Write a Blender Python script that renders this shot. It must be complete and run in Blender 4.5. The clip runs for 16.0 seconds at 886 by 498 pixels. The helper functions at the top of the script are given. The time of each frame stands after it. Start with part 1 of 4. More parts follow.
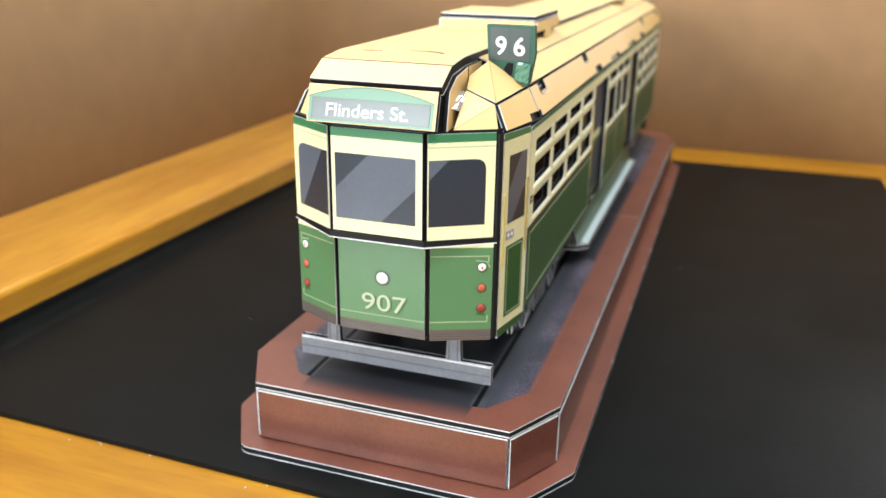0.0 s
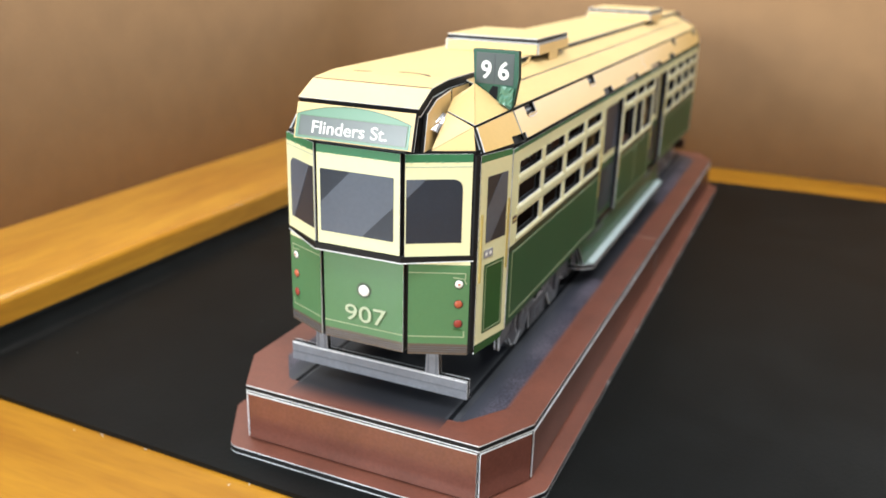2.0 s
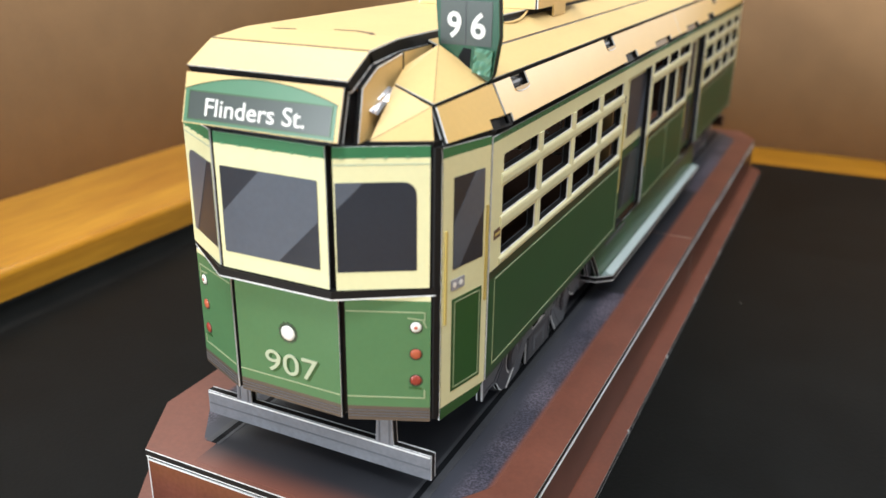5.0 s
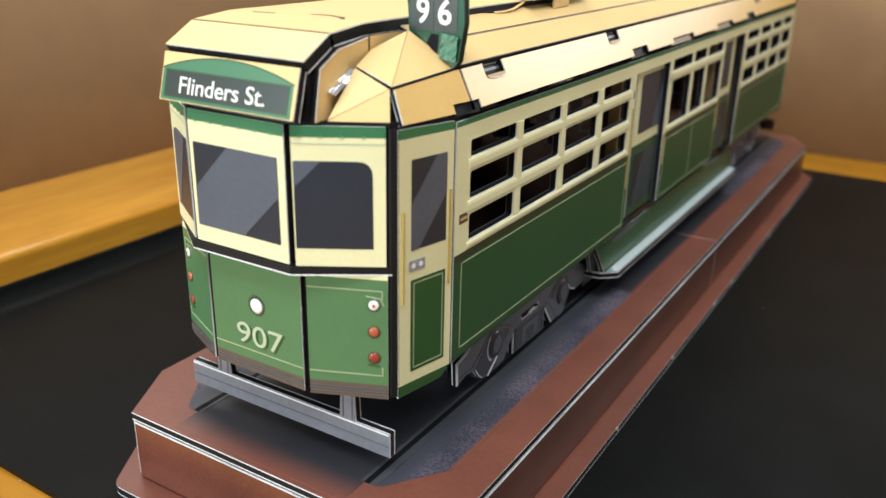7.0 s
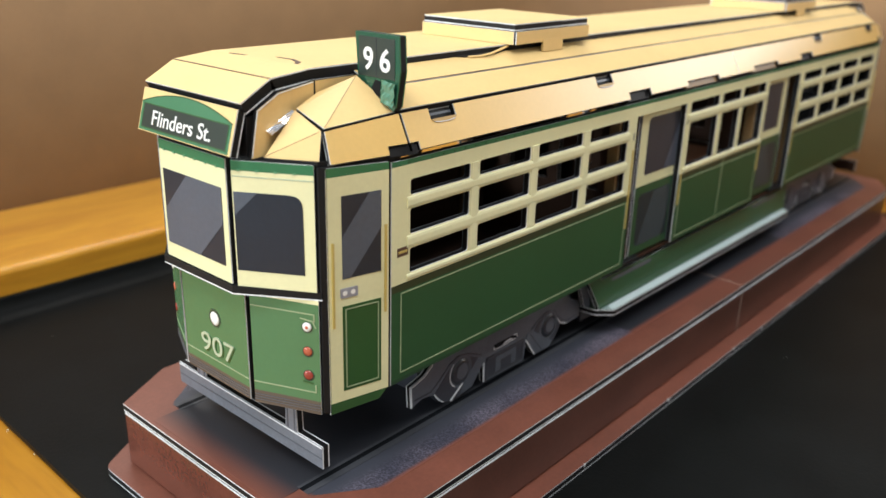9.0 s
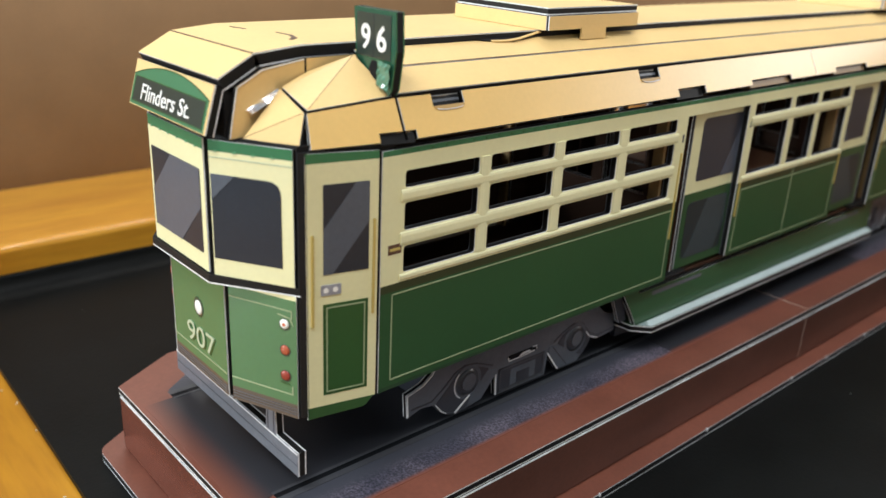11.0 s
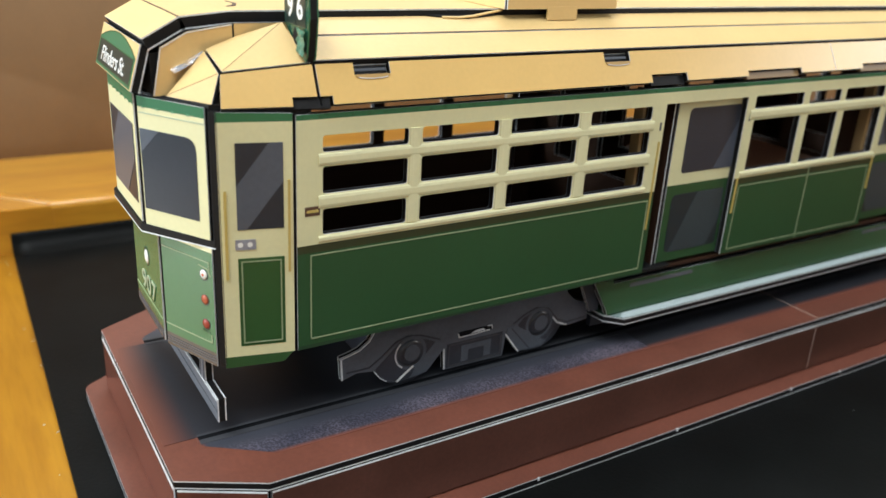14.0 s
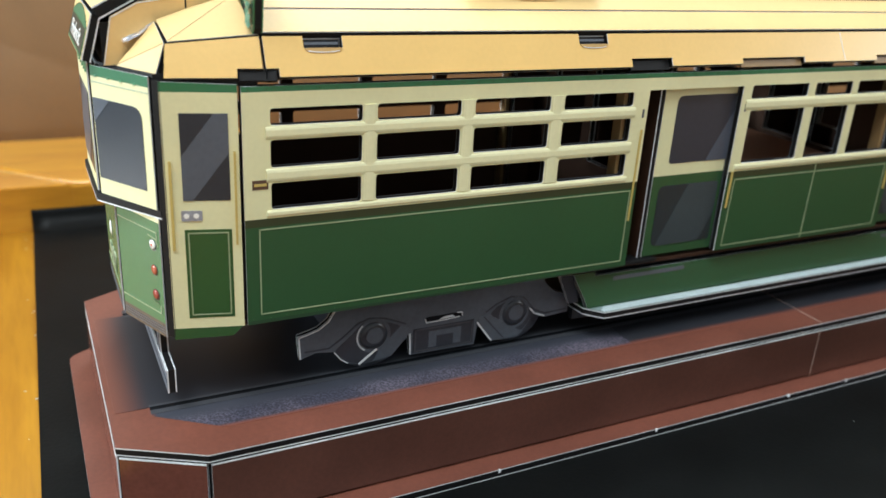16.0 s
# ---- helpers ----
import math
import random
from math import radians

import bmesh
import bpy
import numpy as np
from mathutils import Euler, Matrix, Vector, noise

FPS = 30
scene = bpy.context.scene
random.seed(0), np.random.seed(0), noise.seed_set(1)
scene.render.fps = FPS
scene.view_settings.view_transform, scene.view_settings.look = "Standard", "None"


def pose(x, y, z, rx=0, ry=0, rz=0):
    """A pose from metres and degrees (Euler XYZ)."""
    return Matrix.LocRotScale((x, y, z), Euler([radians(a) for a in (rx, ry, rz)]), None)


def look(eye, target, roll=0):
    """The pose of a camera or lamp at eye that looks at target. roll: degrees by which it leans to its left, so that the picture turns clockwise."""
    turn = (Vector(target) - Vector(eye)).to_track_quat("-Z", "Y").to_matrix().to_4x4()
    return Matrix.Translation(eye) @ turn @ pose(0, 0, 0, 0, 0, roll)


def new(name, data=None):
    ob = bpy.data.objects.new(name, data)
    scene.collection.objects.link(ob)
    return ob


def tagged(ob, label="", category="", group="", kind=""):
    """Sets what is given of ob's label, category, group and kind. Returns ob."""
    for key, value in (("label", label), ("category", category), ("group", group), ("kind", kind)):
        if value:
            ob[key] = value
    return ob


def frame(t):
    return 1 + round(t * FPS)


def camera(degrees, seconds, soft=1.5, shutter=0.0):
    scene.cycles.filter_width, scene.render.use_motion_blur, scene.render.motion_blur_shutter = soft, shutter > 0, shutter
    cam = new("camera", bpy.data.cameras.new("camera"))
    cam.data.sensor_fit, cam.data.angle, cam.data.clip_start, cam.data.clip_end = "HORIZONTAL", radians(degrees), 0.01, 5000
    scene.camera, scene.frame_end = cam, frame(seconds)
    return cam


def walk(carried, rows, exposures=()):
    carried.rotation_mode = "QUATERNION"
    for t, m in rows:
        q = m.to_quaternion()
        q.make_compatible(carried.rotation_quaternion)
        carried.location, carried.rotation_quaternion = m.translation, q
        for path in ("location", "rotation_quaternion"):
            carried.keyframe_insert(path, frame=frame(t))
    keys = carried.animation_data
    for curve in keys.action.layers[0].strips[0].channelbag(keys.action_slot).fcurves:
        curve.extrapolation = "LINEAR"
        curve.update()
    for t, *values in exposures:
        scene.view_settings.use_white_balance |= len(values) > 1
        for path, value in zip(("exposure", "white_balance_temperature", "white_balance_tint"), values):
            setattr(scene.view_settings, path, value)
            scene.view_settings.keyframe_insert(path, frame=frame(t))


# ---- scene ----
cam = camera(55.4, 16.0)
cam.data.dof.use_dof, cam.data.dof.focus_distance, cam.data.dof.aperture_fstop = True, 0.208, 16.0
METRES, EYE, TILT, LEAN, TURN = 0.30, 0.154, 0.0, 0.0, 18.9
ROWS = [
    (0.0, 0.0, 0.0, 0.0, 0.29, -19.93, -0.8),
    (0.5, 0.0377, -0.0109, -0.0061, 2.84, -19.86, -0.68),
    (1.0, 0.0657, -0.0187, 0.0031, 4.34, -19.77, -0.87),
    (1.5, 0.0831, -0.0359, 0.011, 5.21, -19.38, -1.11),
    (2.0, 0.0833, -0.0154, 0.0163, 5.3, -19.42, -1.43),
    (2.5, 0.0915, 0.0591, 0.004, 5.06, -20.15, -0.93),
    (3.0, 0.1026, 0.1471, -0.0262, 5.19, -20.88, -0.35),
    (3.5, 0.1059, 0.1834, -0.025, 5.37, -21.08, -0.03),
    (4.0, 0.0972, 0.2033, -0.02, 5.47, -21.09, -0.29),
    (6.5, 0.1755, 0.2231, -0.0338, 11.52, -21.28, -1.04),
    (7.0, 0.2002, 0.2205, -0.0323, 12.99, -21.17, -1.07),
    (7.5, 0.2313, 0.2171, -0.0279, 14.67, -20.79, -1.22),
    (8.0, 0.278, 0.2189, -0.0117, 17.29, -20.74, -1.36),
    (8.5, 0.3122, 0.2255, -0.0093, 19.98, -20.39, -1.41),
    (9.0, 0.351, 0.2366, -0.0004, 22.87, -20.52, -1.47),
    (11.5, 0.397, 0.3267, -0.0163, 30.58, -21.32, -2.74),
    (12.0, 0.4018, 0.326, -0.0063, 30.91, -21.56, -2.67),
    (12.5, 0.4174, 0.3429, -0.0136, 32.48, -21.82, -2.76),
    (13.0, 0.4631, 0.3611, -0.0143, 35.1, -21.94, -2.84),
    (13.5, 0.5011, 0.3804, -0.0206, 37.63, -21.75, -2.9),
    (14.0, 0.5352, 0.3953, -0.0234, 39.9, -21.68, -3.12),
    (14.5, 0.563, 0.4152, -0.0298, 42.03, -21.57, -3.08),
    (15.0, 0.5734, 0.4352, -0.0371, 43.12, -21.54, -3.1),
    (15.5, 0.5786, 0.4556, -0.0438, 44.15, -21.73, -3.22),
    (16.0, 0.6011, 0.4625, -0.0391, 45.17, -21.76, -3.25),
]
walk(cam, [(t, pose(0.088, -0.231, EYE, TILT, LEAN, TURN) @ pose(METRES * x, METRES * y, METRES * z, 90 + pitch, roll, yaw)) for t, x, y, z, yaw, pitch, roll in ROWS],
     exposures=[(0.0, 0.20, 6620, 10), (4.0, 0.00, 6620, 10), (9.0, -0.12, 6640, 10), (11.5, -0.18, 6600, 10),
                (13.0, -0.16, 6540, 9), (15.0, 0.0, 6350, 7), (16.0, 0.10, 6250, 6)])


# ---- world, room lights ----
world = bpy.data.worlds.new("room_air")
scene.world = world
world.use_nodes = True
world.node_tree.nodes["Background"].inputs["Color"].default_value = (0.92, 0.96, 1.0, 1)
world.node_tree.nodes["Background"].inputs["Strength"].default_value = 0.08


def area_lamp(name, at, target, sx, sy, watts, color):
    data = bpy.data.lights.new(name, "AREA")
    data.shape, data.size, data.size_y, data.energy, data.color = "RECTANGLE", sx, sy, watts, color
    ob = new(name, data)
    ob.matrix_world = look(at, target)
    return ob


area_lamp("ceiling_lamp_back", (-0.80, 0.55, 1.62), (-0.1, 0.1, 0.0), 0.75, 0.55, 18, (0.96, 0.97, 0.97))
area_lamp("ceiling_lamp_front", (0.35, -0.75, 1.62), (0.0, 0.0, 0.05), 0.9, 0.5, 24, (0.95, 0.97, 0.98))
# unseen fill lamp, added to brighten the tram's right side and left partition
area_lamp("fill_lamp_right", (0.85, 0.05, 1.60), (0.0, 0.1, 0.05), 0.8, 0.5, 9, (0.93, 0.97, 1.0))
area_lamp("window_light_front", (-0.931, -2.415, 0.59), (0, 0, 0.1), 0.643, 0.677, 74, (0.86, 0.95, 1.0))
area_lamp("window_light_side", (0.96, 2.215, 0.80), (0.0, 0.1, 0.1), 0.46, 0.50, 14, (0.97, 0.98, 1.0))


# ---- materials ----
def tree(name):
    m = bpy.data.materials.new(name)
    m.use_nodes = True
    t = m.node_tree
    return m, t, t.nodes["Principled BSDF"]


def noise_node(t, scale, detail=3.0, stretch=(1, 1, 1)):
    geo = t.nodes.new("ShaderNodeNewGeometry")
    mp = t.nodes.new("ShaderNodeMapping")
    mp.inputs["Scale"].default_value = stretch
    n = t.nodes.new("ShaderNodeTexNoise")
    n.inputs["Scale"].default_value, n.inputs["Detail"].default_value = scale, detail
    t.links.new(geo.outputs["Position"], mp.inputs["Vector"])
    t.links.new(mp.outputs["Vector"], n.inputs["Vector"])
    return n


def ramp(t, source, stops, constant=False):
    r = t.nodes.new("ShaderNodeValToRGB")
    r.color_ramp.interpolation = "CONSTANT" if constant else "LINEAR"
    el = r.color_ramp.elements
    while len(el) < len(stops):
        el.new(0.5)
    for e, (p, c) in zip(el, stops):
        e.position, e.color = p, (*c, 1)
    t.links.new(source, r.inputs["Fac"])
    return r.outputs["Color"]


def mixed(t, a, b, fac, mode="MULTIPLY"):
    m = t.nodes.new("ShaderNodeMix")
    m.data_type, m.blend_type = "RGBA", mode
    m.inputs["Factor"].default_value = fac
    for sock, val in ((m.inputs[6], a), (m.inputs[7], b)):
        if isinstance(val, tuple):
            sock.default_value = (*val, 1)
        else:
            t.links.new(val, sock)
    return m.outputs[2]


def grain(t, bsdf, color, var, s1, s2, bump, dist, stretch=(1, 1, 1)):
    """Colour with variation at two scales, and fine relief."""
    n1, n2 = noise_node(t, s1, 3, stretch), noise_node(t, s2, 2, stretch)
    c = mixed(t, color, ramp(t, n1.outputs["Fac"], [(0.3, (1 - var,) * 3), (0.7, (1 + var * 0.4,) * 3)]), 1.0)
    c = mixed(t, c, ramp(t, n2.outputs["Fac"], [(0.3, (1 - var * 0.5,) * 3), (0.7, (1 + var * 0.2,) * 3)]), 1.0)
    t.links.new(c, bsdf.inputs["Base Color"])
    if bump:
        b = t.nodes.new("ShaderNodeBump")
        b.inputs["Strength"].default_value, b.inputs["Distance"].default_value = bump, dist
        t.links.new(n2.outputs["Fac"], b.inputs["Height"])
        t.links.new(b.outputs["Normal"], bsdf.inputs["Normal"])


def card(name, color, rough=0.34, var=0.05, coat=0.0, metal=0.0, bump=0.03):
    m, t, b = tree(name)
    b.inputs["Roughness"].default_value, b.inputs["Metallic"].default_value = rough, metal
    b.inputs["Coat Weight"].default_value, b.inputs["Coat Roughness"].default_value = coat, 0.12
    grain(t, b, color, var, 45, 900, bump, 0.0001)
    return m


def banded(name, bands, z0, z1, rough=0.26):
    """Printed card whose colour changes in level bands; bands are (height, colour)."""
    m, t, b = tree(name)
    b.inputs["Roughness"].default_value = rough
    geo = t.nodes.new("ShaderNodeNewGeometry")
    sep = t.nodes.new("ShaderNodeSeparateXYZ")
    rng = t.nodes.new("ShaderNodeMapRange")
    rng.inputs["From Min"].default_value, rng.inputs["From Max"].default_value = z0, z1
    t.links.new(geo.outputs["Position"], sep.inputs[0])
    t.links.new(sep.outputs["Z"], rng.inputs["Value"])
    c = ramp(t, rng.outputs["Result"], [((z - z0) / (z1 - z0), col) for z, col in bands], True)
    grain(t, b, c, 0.05, 45, 900, 0.03, 0.0001)
    return m


def wood(name, light, dark, along, coat):
    m, t, b = tree(name)
    b.inputs["Roughness"].default_value = 0.34
    b.inputs["Coat Weight"].default_value, b.inputs["Coat Roughness"].default_value = coat, 0.13
    b.inputs["Specular IOR Level"].default_value = 0.3
    st = (0.12, 1, 1) if along == "x" else (1, 0.12, 1)
    n1 = noise_node(t, 70, 5, st)
    n2 = noise_node(t, 420, 3, st)
    n3 = noise_node(t, 9, 2)
    c = ramp(t, n1.outputs["Fac"], [(0.34, dark), (0.60, light)])
    c = mixed(t, c, ramp(t, n2.outputs["Fac"], [(0.3, (0.80, 0.76, 0.7)), (0.6, (1, 1, 1))]), 0.7)
    c = mixed(t, c, ramp(t, n3.outputs["Fac"], [(0.3, (0.86, 0.84, 0.8)), (0.7, (1, 1, 1))]), 1.0)
    t.links.new(c, b.inputs["Base Color"])
    bp = t.nodes.new("ShaderNodeBump")
    bp.inputs["Strength"].default_value, bp.inputs["Distance"].default_value = 0.15, 0.0002
    t.links.new(n2.outputs["Fac"], bp.inputs["Height"])
    t.links.new(bp.outputs["Normal"], b.inputs["Normal"])
    return m


BROWN = (0.190, 0.063, 0.041)
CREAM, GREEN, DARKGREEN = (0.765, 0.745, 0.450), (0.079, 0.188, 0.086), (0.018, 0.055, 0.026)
BANDGREEN, OLIVE, SKIRT = (0.035, 0.17, 0.075), (0.035, 0.045, 0.018), (0.105, 0.085, 0.07)
M_roof = card("cream_yellow_card", (0.76, 0.50, 0.175), 0.33)
M_roof_top = card("cream_top_card", (0.76, 0.535, 0.232), 0.48)
M_canopy = card("tan_cream_card", (0.80, 0.54, 0.22), 0.4)
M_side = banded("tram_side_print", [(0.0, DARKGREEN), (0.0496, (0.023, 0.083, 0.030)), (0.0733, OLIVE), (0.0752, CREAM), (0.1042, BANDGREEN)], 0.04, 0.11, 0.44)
M_cab = banded("cab_window_print", [(0.0, CREAM), (0.1047, BANDGREEN)], 0.07, 0.11, 0.36)
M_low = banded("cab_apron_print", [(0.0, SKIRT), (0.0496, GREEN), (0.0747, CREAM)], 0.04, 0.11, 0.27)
M_door = banded("cab_door_print", [(0.0, (0.04, 0.10, 0.035)), (0.0488, CREAM), (0.1042, BANDGREEN)], 0.04, 0.11)
M_leaf = banded("sliding_door_print", [(0.0, (0.03, 0.09, 0.035)), (0.0752, CREAM)], 0.04, 0.11, 0.36)
M_cream = card("cream_print", (0.80, 0.785, 0.50), 0.24)
M_lightgreen = card("pale_green_line", (0.30, 0.37, 0.22), 0.4)
M_doorgreen = card("door_green_print", (0.030, 0.095, 0.028), 0.34)
M_signgreen = card("sign_green_card", (0.035, 0.17, 0.075), 0.36)
M_routegreen = card("route_sign_green_card", (0.018, 0.085, 0.050), 0.25)
M_signblack = card("sign_black_print", (0.012, 0.026, 0.020), 0.33)
for m_ in (M_signgreen, M_signblack):
    m_.node_tree.nodes["Principled BSDF"].inputs["Specular IOR Level"].default_value = 0.7
M_paper = card("cut_paper_edge", (0.80, 0.83, 0.86), 0.45, 0.3)
M_foam = card("black_foam_core", (0.006, 0.006, 0.007), 0.6, 0.3, bump=0.4)
M_foam.node_tree.nodes["Principled BSDF"].inputs["Specular IOR Level"].default_value = 0.3
M_back = card("dark_card_back", (0.055, 0.028, 0.018), 0.6)
M_back.node_tree.nodes["Principled BSDF"].inputs["Specular IOR Level"].default_value = 0.12
M_innerback = card("brown_card_back", (0.10, 0.050, 0.030), 0.6)
M_bench = card("brown_bench_card", (0.30, 0.135, 0.075), 0.5)
M_white = card("white_print", (0.85, 0.85, 0.82), 0.4)
M_numeral = card("cream_numeral_print", (0.46, 0.52, 0.37), 0.4)
M_glass = card("printed_dark_glass", (0.022, 0.030, 0.044), 0.30, 0.12, bump=0)
M_glass_pale = card("printed_glass_shine", (0.090, 0.108, 0.140), 0.30, 0.12, bump=0)
for _m in (M_glass, M_glass_pale):
    _m.node_tree.nodes["Principled BSDF"].inputs["Specular IOR Level"].default_value = 0.45
M_leafglass = card("door_dark_glass", (0.036, 0.040, 0.056), 0.42, 0.12)
M_leaflow = card("door_low_glass", (0.020, 0.030, 0.036), 0.42, 0.12)
M_leaflowshine = card("door_low_glass_shine", (0.042, 0.060, 0.070), 0.42, 0.12)
M_leafshine = card("door_glass_shine", (0.080, 0.095, 0.130), 0.42, 0.12)
M_grey = card("grey_metal_print", (0.172, 0.190, 0.225), 0.3, 0.25)
M_flapshade = card("tan_flap_shade", (0.46, 0.29, 0.105), 0.45)
M_lip = card("tan_card_lip", (0.30, 0.19, 0.08), 0.5)
M_plate = card("pale_grey_plate_print", (0.36, 0.37, 0.42), 0.3, 0.3)
M_greydark = card("grey_line_print", (0.09, 0.10, 0.12), 0.4)
M_tape = card("crinkled_tape_film", (0.10, 0.24, 0.17), 0.14)
M_tread = card("silver_tread_print", (0.60, 0.70, 0.72), 0.32)
M_treadgap = card("tread_gap_print", (0.24, 0.32, 0.33), 0.32)
M_foot = card("footboard_green_print", (0.024, 0.082, 0.037), 0.32)
M_red = card("red_lamp_print", (0.58, 0.14, 0.075), 0.25, 0.3)
M_darkred = card("dark_red_lamp_print", (0.34, 0.055, 0.040), 0.25, 0.3)
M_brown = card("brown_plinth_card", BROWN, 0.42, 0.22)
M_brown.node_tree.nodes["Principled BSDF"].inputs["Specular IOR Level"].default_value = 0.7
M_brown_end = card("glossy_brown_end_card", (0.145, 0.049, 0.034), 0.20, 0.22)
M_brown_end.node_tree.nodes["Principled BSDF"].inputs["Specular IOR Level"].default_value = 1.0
# darker copy of the plinth brown; the long sides' shade is in its colour
M_brown_shade = card("shaded_brown_side_card", (0.108, 0.044, 0.032), 0.36, 0.25)
M_fold = card("worn_fold", (0.42, 0.30, 0.25), 0.5)
M_rim = card("lamp_rim_print", (0.040, 0.070, 0.045), 0.35, 0.3)
M_rivet = card("pale_rivet_print", (0.11, 0.30, 0.16), 0.35)
M_black = card("black_line_print", (0.004, 0.005, 0.007), 0.6)
M_black.node_tree.nodes["Principled BSDF"].inputs["Specular IOR Level"].default_value = 0.15
M_track = card("dark_trackbed_print", (0.022, 0.024, 0.030), 0.42, 0.25)
M_rail = card("grey_rail_print", (0.062, 0.066, 0.077), 0.4, 0.2)
M_bogie = card("bogie_grey_print", (0.092, 0.108, 0.132), 0.34, 0.25)
M_bogie_dark = card("bogie_dark_print", (0.034, 0.039, 0.051), 0.34, 0.25)
M_yellow = card("yellow_handrail_print", (0.56, 0.43, 0.13), 0.35)
M_foil = card("silver_foil", (0.80, 0.80, 0.84), 0.25, metal=1.0, bump=0.8)
M_mat = card("black_desk_mat", (0.0058, 0.0066, 0.0068), 0.42, 0.3, bump=0.5)
M_mat.node_tree.nodes["Principled BSDF"].inputs["Specular IOR Level"].default_value = 0.10
M_desk = wood("honey_oak_desk", (0.46, 0.215, 0.014), (0.34, 0.140, 0.008), "x", 0.25)
M_ledge = wood("honey_oak_ledge", (0.74, 0.355, 0.030), (0.60, 0.255, 0.017), "y", 0.5)
ledge_ = M_ledge.node_tree.nodes["Principled BSDF"].inputs
ledge_["Sheen Weight"].default_value, ledge_["Sheen Roughness"].default_value, ledge_["Sheen Tint"].default_value = 0.24, 0.45, (1.0, 0.86, 0.74, 1)
M_oakglint = card("oak_edge_highlight", (0.82, 0.52, 0.20), 0.4, 0.2)
M_partition = card("brown_partition_cloth", (0.246, 0.134, 0.056), 0.75, 0.07, bump=0.1)
M_plaster = card("room_plaster", (0.58, 0.59, 0.59), 0.9)
M_floor = card("room_floor_carpet", (0.15, 0.13, 0.12), 0.95)



def away(t, axis, middle, near, far):
    """0 to 1, by the distance from a middle line."""
    geo = t.nodes.new("ShaderNodeNewGeometry")
    sep = t.nodes.new("ShaderNodeSeparateXYZ")
    t.links.new(geo.outputs["Position"], sep.inputs[0])
    off = t.nodes.new("ShaderNodeMath")
    off.operation, off.inputs[1].default_value = "SUBTRACT", middle
    t.links.new(sep.outputs[axis], off.inputs[0])
    ab = t.nodes.new("ShaderNodeMath")
    ab.operation = "ABSOLUTE"
    t.links.new(off.outputs[0], ab.inputs[0])
    rg = t.nodes.new("ShaderNodeMapRange")
    rg.interpolation_type = "SMOOTHSTEP"
    rg.inputs["From Min"].default_value, rg.inputs["From Max"].default_value = near, far
    t.links.new(ab.outputs[0], rg.inputs["Value"])
    return rg.outputs["Result"]


def blend(t, a, b, fac):
    mx = t.nodes.new("ShaderNodeMix")
    mx.data_type = "RGBA"
    for sock, val in ((mx.inputs[6], a), (mx.inputs[7], b)):
        if isinstance(val, tuple):
            sock.default_value = (*val, 1)
        else:
            t.links.new(val, sock)
    t.links.new(fac, mx.inputs["Factor"])
    return mx.outputs[2]


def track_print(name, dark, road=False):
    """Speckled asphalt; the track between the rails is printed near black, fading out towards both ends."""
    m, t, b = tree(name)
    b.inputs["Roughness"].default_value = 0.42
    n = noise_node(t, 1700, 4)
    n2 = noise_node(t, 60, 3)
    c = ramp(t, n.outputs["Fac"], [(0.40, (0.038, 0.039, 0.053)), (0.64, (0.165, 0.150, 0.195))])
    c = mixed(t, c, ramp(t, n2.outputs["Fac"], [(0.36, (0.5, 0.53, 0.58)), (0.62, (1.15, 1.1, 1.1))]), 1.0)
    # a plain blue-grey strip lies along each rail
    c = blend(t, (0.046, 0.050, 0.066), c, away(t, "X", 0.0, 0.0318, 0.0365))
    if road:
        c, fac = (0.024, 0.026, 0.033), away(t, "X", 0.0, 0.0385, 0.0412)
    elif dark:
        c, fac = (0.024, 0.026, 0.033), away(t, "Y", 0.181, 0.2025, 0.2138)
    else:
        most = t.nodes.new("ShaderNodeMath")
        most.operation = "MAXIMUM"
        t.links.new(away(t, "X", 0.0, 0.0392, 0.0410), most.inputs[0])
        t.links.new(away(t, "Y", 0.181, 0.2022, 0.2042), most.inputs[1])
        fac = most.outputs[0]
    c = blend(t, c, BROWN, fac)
    gloss = t.nodes.new("ShaderNodeMapRange")
    gloss.inputs["To Min"].default_value, gloss.inputs["To Max"].default_value = 0.5, 0.7
    t.links.new(fac, gloss.inputs["Value"])
    t.links.new(gloss.outputs["Result"], b.inputs["Specular IOR Level"])
    t.links.new(c, b.inputs["Base Color"])
    return m


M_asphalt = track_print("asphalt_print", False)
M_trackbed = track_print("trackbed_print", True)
M_darkroad = track_print("dark_road_strip", False, True)

# ---- building helpers ----
I4 = Matrix.Identity(4)
LEN = 0.362
REAR = Matrix(((1, 0, 0, 0), (0, -1, 0, LEN), (0, 0, 1, 0), (0, 0, 0, 1)))
LEFT = Matrix.Diagonal((-1, 1, 1, 1))


def basis(o, u, v):
    u, v = Vector(u).normalized(), Vector(v)
    n = u.cross(v).normalized()
    v = n.cross(u)
    m = Matrix((u, v, n)).transposed().to_4x4()
    m.translation = o
    return m


def where(ob):
    p = Vector((0, 0, 0))
    while ob:
        p += ob.location
        ob = ob.parent
    return p


def thing(name, at, label, category, kind=""):
    ob = new(name)
    ob.location = at
    ob.empty_display_size = 0.01
    return tagged(ob, label, category, kind=kind)


def part(name, bm, mats, parent, label=""):
    if parent is not None:
        bm.transform(Matrix.Translation(-where(parent)))
    bmesh.ops.recalc_face_normals(bm, faces=bm.faces)
    me = bpy.data.meshes.new(name)
    bm.to_mesh(me)
    bm.free()
    for m in mats if isinstance(mats, (list, tuple)) else [mats]:
        me.materials.append(m)
    ob = new(name, me)
    ob.parent = parent
    if label:
        ob["label"] = label
    return ob


